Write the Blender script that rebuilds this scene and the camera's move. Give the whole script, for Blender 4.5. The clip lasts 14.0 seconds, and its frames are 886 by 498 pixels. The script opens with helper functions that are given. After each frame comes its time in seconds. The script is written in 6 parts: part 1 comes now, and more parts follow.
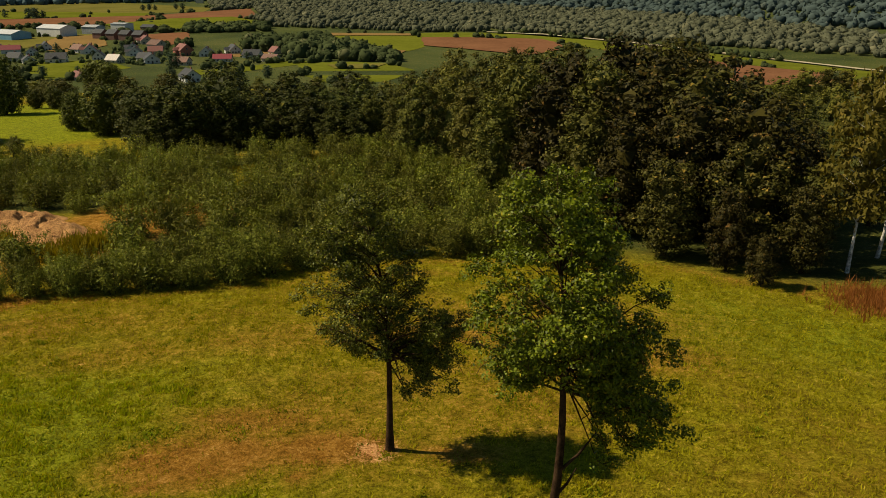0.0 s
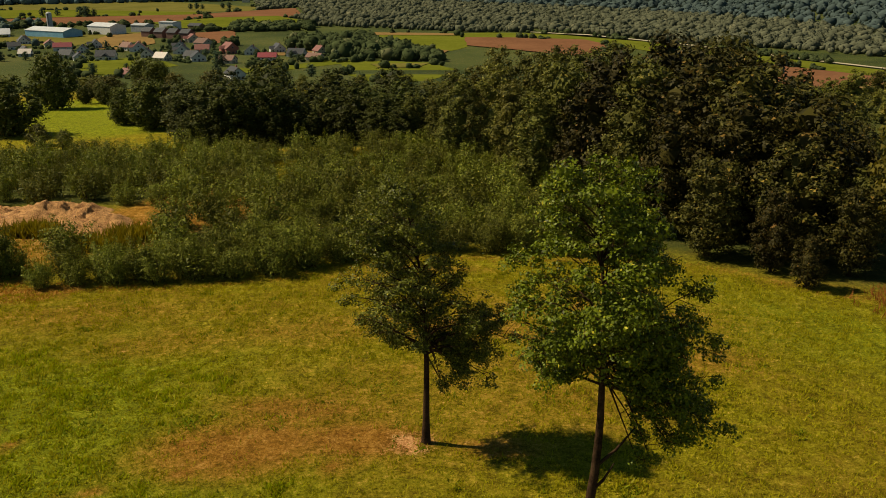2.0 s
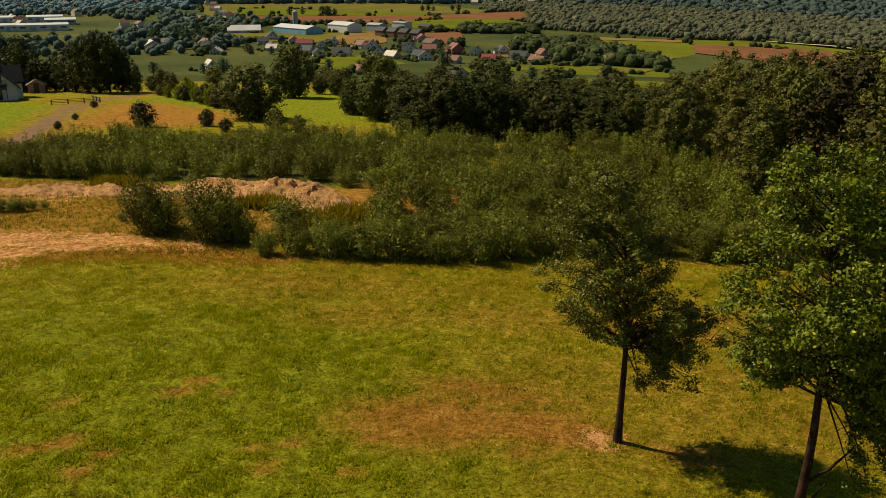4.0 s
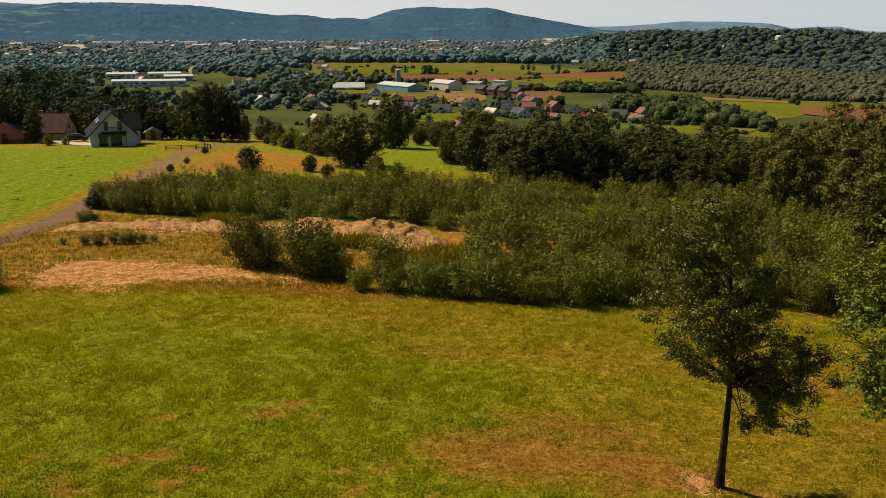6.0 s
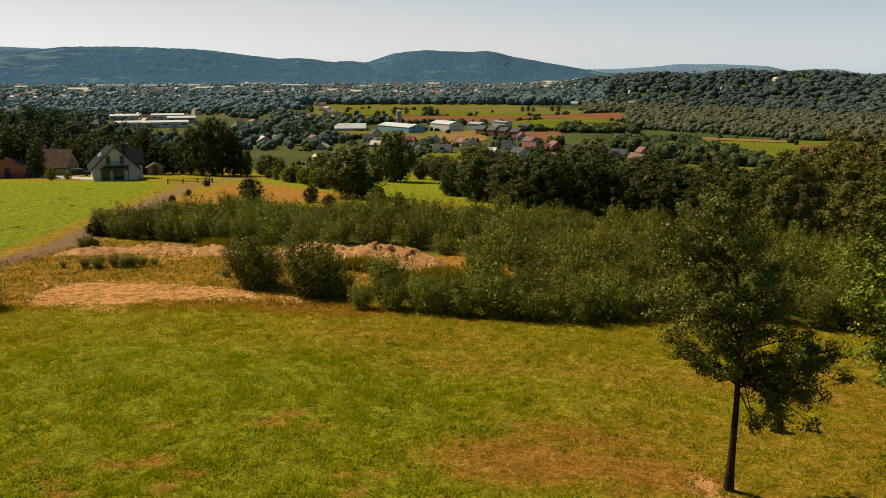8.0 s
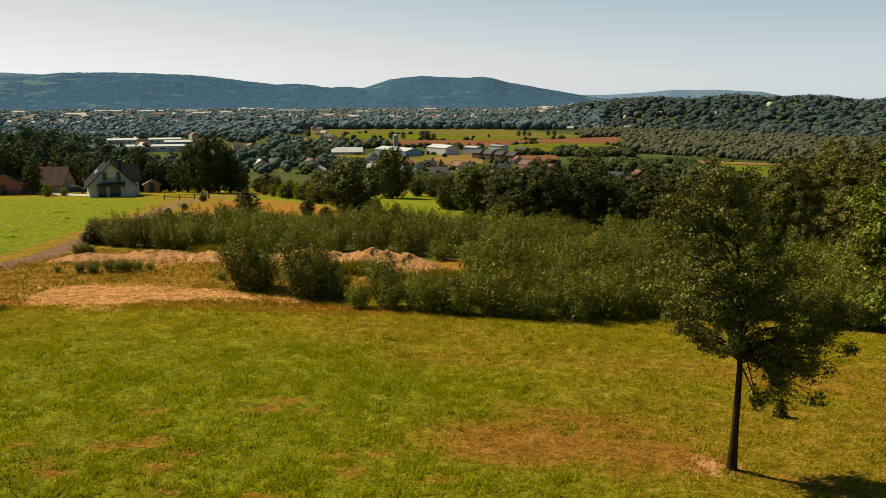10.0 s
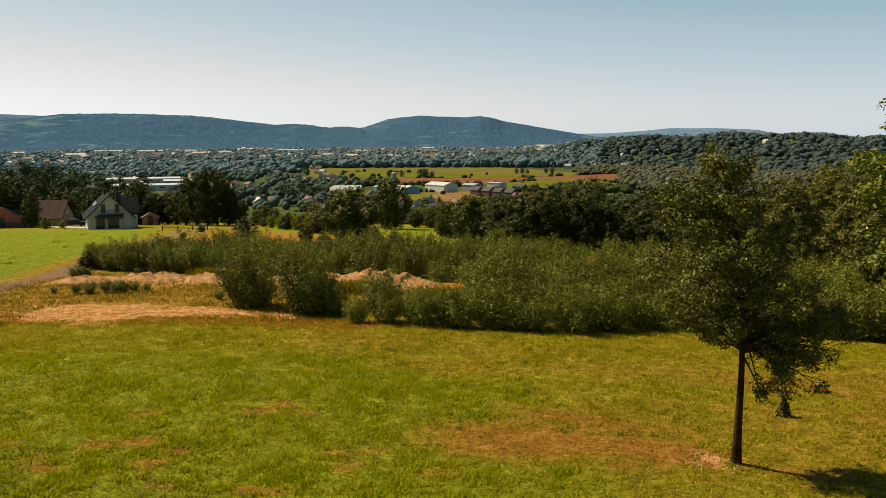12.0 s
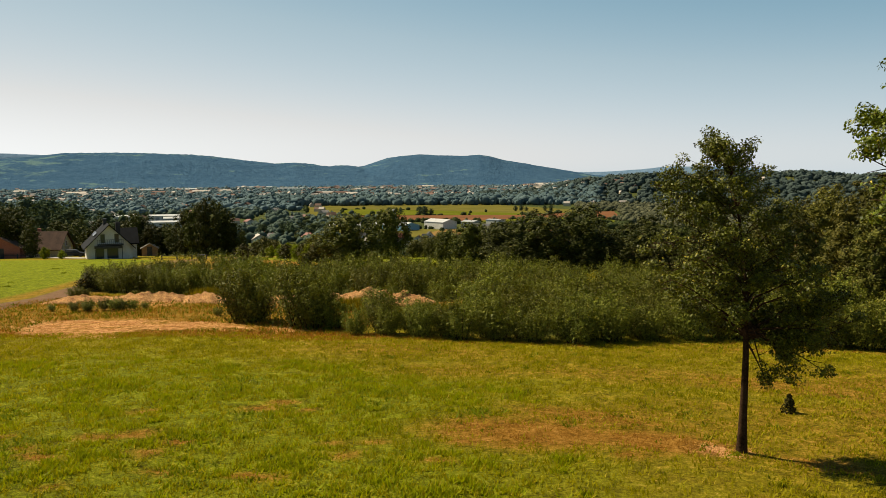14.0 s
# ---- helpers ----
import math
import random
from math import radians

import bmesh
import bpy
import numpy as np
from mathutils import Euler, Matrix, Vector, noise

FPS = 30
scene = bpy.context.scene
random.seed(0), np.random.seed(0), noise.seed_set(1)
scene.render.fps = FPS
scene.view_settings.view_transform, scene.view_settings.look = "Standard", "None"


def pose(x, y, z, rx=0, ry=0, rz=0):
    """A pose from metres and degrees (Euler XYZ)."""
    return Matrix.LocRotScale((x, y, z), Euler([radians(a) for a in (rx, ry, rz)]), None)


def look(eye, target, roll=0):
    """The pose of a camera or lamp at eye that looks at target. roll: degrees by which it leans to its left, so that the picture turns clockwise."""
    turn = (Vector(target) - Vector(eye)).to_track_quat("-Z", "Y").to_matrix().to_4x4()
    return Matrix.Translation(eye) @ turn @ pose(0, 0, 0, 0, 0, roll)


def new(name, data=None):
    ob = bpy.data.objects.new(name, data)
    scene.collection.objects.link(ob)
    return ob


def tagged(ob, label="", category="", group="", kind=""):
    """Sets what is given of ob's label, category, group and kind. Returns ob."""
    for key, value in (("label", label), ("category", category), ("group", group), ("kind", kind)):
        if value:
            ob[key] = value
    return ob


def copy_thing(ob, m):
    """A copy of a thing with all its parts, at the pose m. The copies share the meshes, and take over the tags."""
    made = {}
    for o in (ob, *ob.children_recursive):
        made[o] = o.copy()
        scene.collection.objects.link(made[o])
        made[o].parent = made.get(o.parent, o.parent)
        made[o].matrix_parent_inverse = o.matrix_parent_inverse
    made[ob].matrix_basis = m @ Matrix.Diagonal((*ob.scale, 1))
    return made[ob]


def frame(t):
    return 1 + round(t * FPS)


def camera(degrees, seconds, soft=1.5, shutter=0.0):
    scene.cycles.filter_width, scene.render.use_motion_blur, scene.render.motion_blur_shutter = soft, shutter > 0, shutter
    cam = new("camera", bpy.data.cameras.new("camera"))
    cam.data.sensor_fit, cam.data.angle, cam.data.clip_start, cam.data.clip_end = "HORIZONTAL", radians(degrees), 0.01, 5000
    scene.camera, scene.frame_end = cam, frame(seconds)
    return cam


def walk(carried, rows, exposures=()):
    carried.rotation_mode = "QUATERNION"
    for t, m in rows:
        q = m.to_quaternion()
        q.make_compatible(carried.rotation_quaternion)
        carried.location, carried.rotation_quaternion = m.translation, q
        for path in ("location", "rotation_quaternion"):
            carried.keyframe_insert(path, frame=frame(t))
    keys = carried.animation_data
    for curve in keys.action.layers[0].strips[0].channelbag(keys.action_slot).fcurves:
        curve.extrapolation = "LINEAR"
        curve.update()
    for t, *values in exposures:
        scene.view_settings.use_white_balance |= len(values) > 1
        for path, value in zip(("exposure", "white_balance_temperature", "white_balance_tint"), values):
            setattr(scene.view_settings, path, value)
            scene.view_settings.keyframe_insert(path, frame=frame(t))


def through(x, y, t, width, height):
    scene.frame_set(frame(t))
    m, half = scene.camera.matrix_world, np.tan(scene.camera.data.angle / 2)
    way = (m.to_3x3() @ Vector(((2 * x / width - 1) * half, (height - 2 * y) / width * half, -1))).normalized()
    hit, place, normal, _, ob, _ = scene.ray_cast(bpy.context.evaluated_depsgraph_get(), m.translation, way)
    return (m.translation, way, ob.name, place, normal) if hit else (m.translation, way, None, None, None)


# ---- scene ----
cam = camera(54.35, 14.0, soft=0.85)
# seconds, x, y, z, yaw, pitch, roll: a slow sinking flight that swings to the left and lifts its gaze
ROWS = [
    (0.0, 0.048, -0.046, 15.261, -0.000, -18.734, -0.141),
    (0.5, 0.049, -0.039, 15.204, 0.514, -18.714, -0.116),
    (1.0, 0.054, -0.028, 15.145, 1.053, -18.709, -0.085),
    (1.5, 0.041, -0.022, 15.084, 1.627, -18.702, -0.037),
    (2.0, 0.052, -0.018, 14.972, 2.772, -18.710, -0.055),
    (2.5, 0.074, -0.020, 14.842, 5.253, -18.696, -0.019),
    (3.0, 0.093, -0.020, 14.653, 9.204, -18.667, 0.081),
    (3.5, 0.095, 0.018, 14.468, 13.131, -18.651, 0.173),
    (4.0, 0.057, 0.074, 14.261, 17.117, -18.448, 0.256),
    (4.2, 0.058, 0.100, 14.176, 18.498, -18.182, 0.339),
    (6.3, -0.023, 0.074, 12.995, 23.766, -14.148, 0.198),
    (6.5, -0.011, 0.063, 12.875, 23.774, -13.777, 0.139),
    (7.0, -0.011, 0.050, 12.508, 23.769, -12.868, 0.079),
    (7.5, -0.012, 0.051, 12.160, 23.762, -12.409, 0.064),
    (8.0, -0.038, 0.012, 11.761, 23.693, -11.982, 0.128),
    (8.2, -0.050, -0.005, 11.601, 23.659, -11.836, -0.002),
    (10.3, -0.074, -0.012, 9.934, 23.437, -10.005, 0.126),
    (10.5, -0.055, 0.002, 9.786, 23.505, -9.761, 0.018),
    (11.0, -0.068, -0.008, 9.419, 23.452, -9.064, -0.069),
    (11.5, -0.051, -0.012, 9.073, 23.420, -8.433, -0.110),
    (12.0, -0.038, -0.015, 8.668, 23.377, -7.750, -0.144),
    (12.5, -0.026, -0.029, 8.279, 23.377, -7.073, -0.190),
    (13.0, -0.043, -0.050, 7.862, 23.358, -6.405, -0.169),
    (13.5, -0.054, -0.056, 7.468, 23.348, -5.789, -0.230),
    (14.0, -0.067, -0.065, 7.079, 23.321, -5.200, -0.221),
]
walk(cam, [(t, pose(x, y, z, 90 + pitch, 0, yaw) @ pose(0, 0, 0, 0, 0, roll)) for t, x, y, z, yaw, pitch, roll in ROWS],
     exposures=[(0.0, 0.50, 6520, 8), (4.2, 0.55, 6520, 8), (6.3, 0.64, 6520, 8), (10.3, 0.78, 6520, 8), (14.0, 0.83, 6520, 8)])

# ---- world and sun ----
SUN_AZ, SUN_EL = 277.0, 48.0      # compass degrees (0 is +y, clockwise) of the sun, and its height
world = bpy.data.worlds.new("sky")
scene.world = world
world.use_nodes = True
wn, wl = world.node_tree.nodes, world.node_tree.links
sky = wn.new("ShaderNodeTexSky")
sky.sky_type, sky.sun_disc = "NISHITA", False
sky.sun_elevation, sky.sun_rotation = radians(SUN_EL), radians(SUN_AZ)
sky.altitude, sky.air_density, sky.dust_density, sky.ozone_density = 300, 1.0, 0.1, 1.6
# haze whitens the bright sky towards the horizon and leaves the deeper sky a greenish blue
grey = wn.new("ShaderNodeRGBToBW")
wl.new(sky.outputs[0], grey.inputs[0])
tenth = wn.new("ShaderNodeMath")
tenth.operation = "MULTIPLY"
tenth.inputs[1].default_value = 0.1
wl.new(grey.outputs[0], tenth.inputs[0])
tone = wn.new("ShaderNodeValToRGB")
for k, (p_, c_) in enumerate(((0.2, (0.16, 0.38, 0.60)), (0.315, (0.275, 0.54, 0.735)), (0.505, (0.43, 0.56, 0.642)), (0.76, (0.514, 0.517, 0.518)))):
    stop = tone.color_ramp.elements[k] if k < 2 else tone.color_ramp.elements.new(p_)
    stop.position, stop.color = p_, (*c_, 1)
wl.new(tenth.outputs[0], tone.inputs["Fac"])
veil = wn.new("ShaderNodeMix")
veil.data_type, veil.blend_type = "RGBA", "MULTIPLY"
veil.inputs[0].default_value = 1.0
wl.new(grey.outputs[0], veil.inputs[6])
wl.new(tone.outputs[0], veil.inputs[7])
wl.new(veil.outputs[2], wn["Background"].inputs[0])
wn["Background"].inputs[1].default_value = 0.106
sun = new("sun", bpy.data.lights.new("sun", "SUN"))
sun.data.energy, sun.data.angle, sun.data.color = 5.0, radians(0.55), (1.0, 0.85, 0.60)
sa, se = radians(SUN_AZ), radians(SUN_EL)
SUN_DIR = Vector((math.sin(sa) * math.cos(se), math.cos(sa) * math.cos(se), math.sin(se)))
sun.matrix_world = look(SUN_DIR * 50, (0, 0, 0))

# ---- materials ----


def material(name, rough=0.8, spec=0.3):
    m = bpy.data.materials.new(name)
    m.use_nodes = True
    b = m.node_tree.nodes["Principled BSDF"]
    b.inputs["Roughness"].default_value = rough
    b.inputs["Specular IOR Level"].default_value = spec
    return m, m.node_tree.nodes, m.node_tree.links, b


def noise_node(n, l, scale, detail=4.0, rough=0.6, coords="Object"):
    tc = n.new("ShaderNodeTexCoord")
    t = n.new("ShaderNodeTexNoise")
    t.inputs["Scale"].default_value, t.inputs["Detail"].default_value, t.inputs["Roughness"].default_value = scale, detail, rough
    l.new(tc.outputs[coords], t.inputs["Vector"])
    return t.outputs["Fac"]


def ramp(n, l, fac, stops):
    r = n.new("ShaderNodeValToRGB")
    e = r.color_ramp.elements
    while len(e) < len(stops):
        e.new(0.5)
    for k, (p, c) in zip(e, stops):
        k.position, k.color = p, (*c, 1)
    l.new(fac, r.inputs["Fac"])
    return r.outputs["Color"]


def mix(n, l, a, b, fac, mode="MIX"):
    m = n.new("ShaderNodeMix")
    m.data_type, m.blend_type = "RGBA", mode
    for sock, v in ((m.inputs[0], fac), (m.inputs[6], a), (m.inputs[7], b)):
        if isinstance(v, (int, float)):
            sock.default_value = v
        elif isinstance(v, tuple):
            sock.default_value = (*v, 1)
        else:
            l.new(v, sock)
    return m.outputs[2]


def maths(n, l, op, a, b=0.0, c=0.0):
    m = n.new("ShaderNodeMath")
    m.operation = op
    for k, v in enumerate((a, b, c)):
        if isinstance(v, (int, float)):
            m.inputs[k].default_value = v
        else:
            l.new(v, m.inputs[k])
    return m.outputs[0]


def bump(n, l, b, fac, strength, dist):
    k = n.new("ShaderNodeBump")
    k.inputs["Strength"].default_value, k.inputs["Distance"].default_value = strength, dist
    l.new(fac, k.inputs["Height"])
    l.new(k.outputs[0], b.inputs["Normal"])


def two_tone(name, c1, c2, scale, rough=0.85, fine=8.0, strength=0.3, dist=0.02, spec=0.25, vary=0.0):
    """A mottled surface: colour between c1 and c2 at two scales, with fine relief."""
    m, n, l, b = material(name, rough, spec)
    big, small = noise_node(n, l, scale), noise_node(n, l, scale * fine, 6)
    f = maths(n, l, "MULTIPLY_ADD", small, 0.5, maths(n, l, "MULTIPLY", big, 0.5))
    col = ramp(n, l, f, ((0.38, c1), (0.62, c2)))
    if vary:
        oi = n.new("ShaderNodeObjectInfo")
        v = maths(n, l, "MULTIPLY_ADD", oi.outputs["Random"], vary * 2, 1 - vary)
        hsv = n.new("ShaderNodeHueSaturation")
        l.new(v, hsv.inputs["Value"]), l.new(col, hsv.inputs["Color"])
        col = hsv.outputs[0]
    l.new(col, b.inputs["Base Color"])
    bump(n, l, b, small, strength, dist)
    return m


def leaf_material(name, dark, light, accent, through=0.25, rough=0.6, tree_vary=0.25, spec=0.08, deep=0.55):
    """Leaves: each leaf has a tone of its own, each tree a slightly different one; light passes through."""
    m, n, l, b = material(name, rough, spec)
    geo, oi = n.new("ShaderNodeNewGeometry"), n.new("ShaderNodeObjectInfo")
    low = tuple(0.85 * (deep * a + (1 - deep) * b_) for a, b_ in zip(dark, light))
    top = tuple(0.9 * b_ for b_ in light)
    col = ramp(n, l, geo.outputs["Random Per Island"], ((0.0, low), (0.7, top), (0.95, top), (1.0, accent)))
    hsv = n.new("ShaderNodeHueSaturation")
    l.new(maths(n, l, "MULTIPLY_ADD", oi.outputs["Random"], 0.024, 0.488), hsv.inputs["Hue"])
    l.new(maths(n, l, "MULTIPLY_ADD", oi.outputs["Random"], 2 * tree_vary, 1 - tree_vary), hsv.inputs["Value"])
    l.new(col, hsv.inputs["Color"])
    l.new(hsv.outputs[0], b.inputs["Base Color"])
    tr = n.new("ShaderNodeBsdfTranslucent")
    l.new(mix(n, l, hsv.outputs[0], (1.0, 0.95, 0.25), 1.0, "MULTIPLY"), tr.inputs["Color"])
    ms = n.new("ShaderNodeMixShader")
    ms.inputs[0].default_value = through
    l.new(b.outputs[0], ms.inputs[1]), l.new(tr.outputs[0], ms.inputs[2])
    l.new(ms.outputs[0], n["Material Output"].inputs["Surface"])
    return m


def ground_material():
    m, n, l, b = material("meadow_ground", 0.95, 0.04)
    at = n.new("ShaderNodeAttribute")
    at.attribute_name = "cover"
    sep = n.new("ShaderNodeSeparateColor")
    l.new(at.outputs["Color"], sep.inputs[0])
    dry, sand_w, road_w = sep.outputs
    mown = at.outputs["Alpha"]
    n1, n2 = noise_node(n, l, 0.09, 5, 0.65), noise_node(n, l, 1.5, 8, 0.75)
    n3, n4 = noise_node(n, l, 6.0, 6, 0.8), noise_node(n, l, 28.0, 4, 0.7)
    speck = noise_node(n, l, 16.0, 5, 0.8)
    blend = maths(n, l, "ADD", maths(n, l, "MULTIPLY", n2, 0.6), maths(n, l, "MULTIPLY_ADD", speck, 0.5, maths(n, l, "MULTIPLY", n3, 0.4)))
    blend = maths(n, l, "SUBTRACT", blend, 0.25)
    green = ramp(n, l, blend, ((0.38, (0.085, 0.062, 0.003)), (0.5, (0.215, 0.19, 0.006)), (0.61, (0.345, 0.31, 0.012))))
    olive = ramp(n, l, blend, ((0.36, (0.10, 0.065, 0.004)), (0.5, (0.23, 0.15, 0.01)), (0.66, (0.36, 0.235, 0.025))))
    patch = ramp(n, l, n1, ((0.44, (0, 0, 0)), (0.62, (1, 1, 1))))
    mottle = ramp(n, l, noise_node(n, l, 0.5, 5, 0.7), ((0.46, (0, 0, 0)), (0.62, (1, 1, 1))))
    col = mix(n, l, green, olive, maths(n, l, "MULTIPLY_ADD", mottle, 0.5, maths(n, l, "MULTIPLY", patch, 0.5)))
    lawn = ramp(n, l, blend, ((0.38, (0.07, 0.075, 0.003)), (0.5, (0.165, 0.198, 0.005)), (0.61, (0.265, 0.305, 0.01))))
    col = mix(n, l, col, lawn, mown)
    # darker valley tone, which also paints shade under the thicket and wood
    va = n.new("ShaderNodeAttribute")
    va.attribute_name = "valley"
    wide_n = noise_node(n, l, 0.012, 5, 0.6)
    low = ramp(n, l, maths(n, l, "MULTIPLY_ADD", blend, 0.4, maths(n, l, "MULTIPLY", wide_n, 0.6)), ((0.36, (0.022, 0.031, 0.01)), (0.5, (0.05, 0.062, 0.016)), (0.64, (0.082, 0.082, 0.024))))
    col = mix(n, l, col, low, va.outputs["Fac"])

    def edge(w, sharp, ragged=1.5):
        f = maths(n, l, "MULTIPLY_ADD", maths(n, l, "SUBTRACT", blend, 0.5), ragged, w)
        f = maths(n, l, "MULTIPLY_ADD", maths(n, l, "SUBTRACT", f, 0.5), sharp, 0.5)
        return maths(n, l, "MINIMUM", maths(n, l, "MAXIMUM", f, 0.0), 1.0)

    straw = ramp(n, l, blend, ((0.36, (0.145, 0.058, 0.007)), (0.5, (0.3, 0.142, 0.018)), (0.64, (0.45, 0.245, 0.05))))
    sandc = ramp(n, l, blend, ((0.38, (0.2, 0.075, 0.02)), (0.5, (0.5, 0.235, 0.08)), (0.62, (0.8, 0.46, 0.2))))
    gravel = ramp(n, l, blend, ((0.3, (0.14, 0.08, 0.045)), (0.7, (0.29, 0.175, 0.105))))
    col = mix(n, l, col, straw, edge(dry, 1.6, 2.3))
    col = mix(n, l, col, sandc, edge(sand_w, 2.2, 2.4))
    col = mix(n, l, col, gravel, edge(road_w, 4.0))
    l.new(col, b.inputs["Base Color"])
    tuft_n = noise_node(n, l, 2.1, 3, 0.55)
    h = maths(n, l, "MULTIPLY_ADD", tuft_n, 1.3, maths(n, l, "MULTIPLY_ADD", n4, 0.35, n3))
    bump(n, l, b, h, 1.0, 0.22)
    return m


MEADOW = ground_material()
BARK = two_tone("bark", (0.016, 0.009, 0.005), (0.062, 0.036, 0.019), 3.0, 0.95, 6, 0.8, 0.03, spec=0.03)
BIRCH_BARK = two_tone("birch_bark", (0.12, 0.11, 0.10), (0.68, 0.64, 0.58), 1.6, 0.7, 4, 0.3, 0.01)
OAK_DARK = leaf_material("oak_leaves_dark", (0.011, 0.014, 0.002), (0.108, 0.112, 0.007), (0.32, 0.25, 0.03), 0.1, 0.5, spec=0.12, deep=0.8)
OAK_LIGHT = leaf_material("oak_leaves_fresh", (0.012, 0.028, 0.002), (0.16, 0.214, 0.006), (0.52, 0.46, 0.03), 0.14, 0.5, spec=0.12, deep=0.8)
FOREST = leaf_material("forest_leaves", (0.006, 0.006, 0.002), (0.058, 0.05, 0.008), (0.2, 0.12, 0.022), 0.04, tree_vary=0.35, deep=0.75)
FOREST_OLIVE = leaf_material("olive_leaves", (0.015, 0.017, 0.003), (0.096, 0.092, 0.014), (0.24, 0.18, 0.035), 0.1, tree_vary=0.3, deep=0.65)
WILLOW = leaf_material("willow_leaves", (0.02, 0.028, 0.004), (0.17, 0.178, 0.02), (0.36, 0.3, 0.05), 0.18, tree_vary=0.35, deep=0.7)
CLUMP_LEAF = leaf_material("green_tree_leaves", (0.008, 0.013, 0.002), (0.084, 0.09, 0.011), (0.18, 0.16, 0.028), 0.09, deep=0.7)
BELT_LEAF = leaf_material("pale_olive_leaves", (0.024, 0.025, 0.005), (0.132, 0.12, 0.02), (0.28, 0.22, 0.045), 0.16, tree_vary=0.3, deep=0.65)
DARK_GREEN = leaf_material("deep_green_leaves", (0.008, 0.011, 0.002), (0.06, 0.066, 0.009), (0.16, 0.14, 0.025), 0.08, tree_vary=0.35, deep=0.7)
BIRCH_LEAF = leaf_material("birch_leaves", (0.055, 0.053, 0.008), (0.19, 0.165, 0.026), (0.34, 0.26, 0.05), 0.35)
# far leaves: distance haze is painted in as blue, in willow and grove slightly
HAZY_WOOD_LEAF = leaf_material("hazy_hillside_leaves", (0.03, 0.047, 0.03), (0.075, 0.1, 0.058), (0.12, 0.13, 0.07), 0.14, 0.8, spec=0.0)
HAZY_RIDGE_LEAF = leaf_material("hazy_ridge_leaves", (0.038, 0.056, 0.053), (0.066, 0.088, 0.081), (0.085, 0.1, 0.085), 0.08, 0.9, spec=0.0)
HAZY_FAR_LEAF = leaf_material("hazy_distant_leaves", (0.04, 0.06, 0.052), (0.075, 0.1, 0.08), (0.1, 0.12, 0.09), 0.08, 0.9, spec=0.0)
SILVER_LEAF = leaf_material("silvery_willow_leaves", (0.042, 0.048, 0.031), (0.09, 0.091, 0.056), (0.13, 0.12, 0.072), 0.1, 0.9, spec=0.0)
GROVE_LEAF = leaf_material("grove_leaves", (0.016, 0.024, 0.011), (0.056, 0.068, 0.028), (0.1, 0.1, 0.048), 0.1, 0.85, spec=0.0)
HAZY_TOWN_LEAF = leaf_material("hazy_valley_leaves", (0.08, 0.125, 0.142), (0.122, 0.172, 0.188), (0.15, 0.195, 0.2), 0.05, 0.95, spec=0.0)
SAND = two_tone("loose_sand", (0.25, 0.105, 0.035), (0.8, 0.44, 0.165), 1.8, 0.95, 7, 1.0, 0.4)
GRASS = leaf_material("grass_blades", (0.17, 0.152, 0.003), (0.33, 0.285, 0.008), (0.44, 0.32, 0.04), 0.35, spec=0.03)
WEED = leaf_material("weed_leaves", (0.085, 0.105, 0.004), (0.185, 0.22, 0.008), (0.26, 0.24, 0.03), 0.3, spec=0.03)
LUSH = leaf_material("lush_grass_blades", (0.16, 0.19, 0.003), (0.31, 0.345, 0.007), (0.42, 0.38, 0.03), 0.4, spec=0.03)
RUST = leaf_material("rusty_stalks", (0.16, 0.055, 0.014), (0.31, 0.12, 0.03), (0.4, 0.2, 0.055), 0.3, spec=0.03)
STRAW = leaf_material("dry_grass_blades", (0.2, 0.085, 0.012), (0.36, 0.17, 0.028), (0.5, 0.29, 0.065), 0.35, spec=0.03)
GOLDEN = leaf_material("yellow_weed", (0.12, 0.11, 0.006), (0.3, 0.25, 0.012), (0.5, 0.38, 0.03), 0.3)
PLASTER = two_tone("white_plaster", (0.42, 0.41, 0.385), (0.55, 0.54, 0.505), 0.6, 0.9, 8, 0.15, 0.01, vary=0.08)
CREAM = two_tone("cream_plaster", (0.36, 0.31, 0.23), (0.48, 0.42, 0.32), 0.6, 0.9, 8, 0.15, 0.01, vary=0.1)
BRICK_RED = two_tone("red_brown_plaster", (0.26, 0.09, 0.06), (0.34, 0.13, 0.09), 0.6, 0.9, 8, 0.15, 0.01, vary=0.1)
ROOF_DARK = two_tone("dark_grey_roof", (0.018, 0.02, 0.024), (0.045, 0.047, 0.054), 0.8, 0.75, 6, 0.4, 0.03, vary=0.25)
ROOF_BLACK = two_tone("anthracite_roof", (0.006, 0.007, 0.010), (0.013, 0.015, 0.019), 0.8, 0.8, 6, 0.4, 0.03, spec=0.05)
ROOF_RED = two_tone("red_tile_roof", (0.11, 0.042, 0.036), (0.18, 0.07, 0.056), 0.8, 0.75, 6, 0.4, 0.03, vary=0.2)
ROOF_CLARET = two_tone("claret_tile_roof", (0.13, 0.018, 0.026), (0.19, 0.028, 0.036), 0.8, 0.65, 6, 0.4, 0.03, vary=0.1)
ROOF_BROWN = two_tone("brown_tile_roof", (0.1, 0.052, 0.04), (0.17, 0.095, 0.07), 0.8, 0.8, 6, 0.4, 0.03, vary=0.25)
ROOF_UMBER = two_tone("umber_tile_roof", (0.035, 0.022, 0.018), (0.075, 0.045, 0.035), 0.8, 0.85, 6, 0.4, 0.03, spec=0.05)
ROOF_PALE = two_tone("pale_roof", (0.32, 0.28, 0.25), (0.44, 0.39, 0.35), 0.8, 0.7, 6, 0.3, 0.02, vary=0.15)
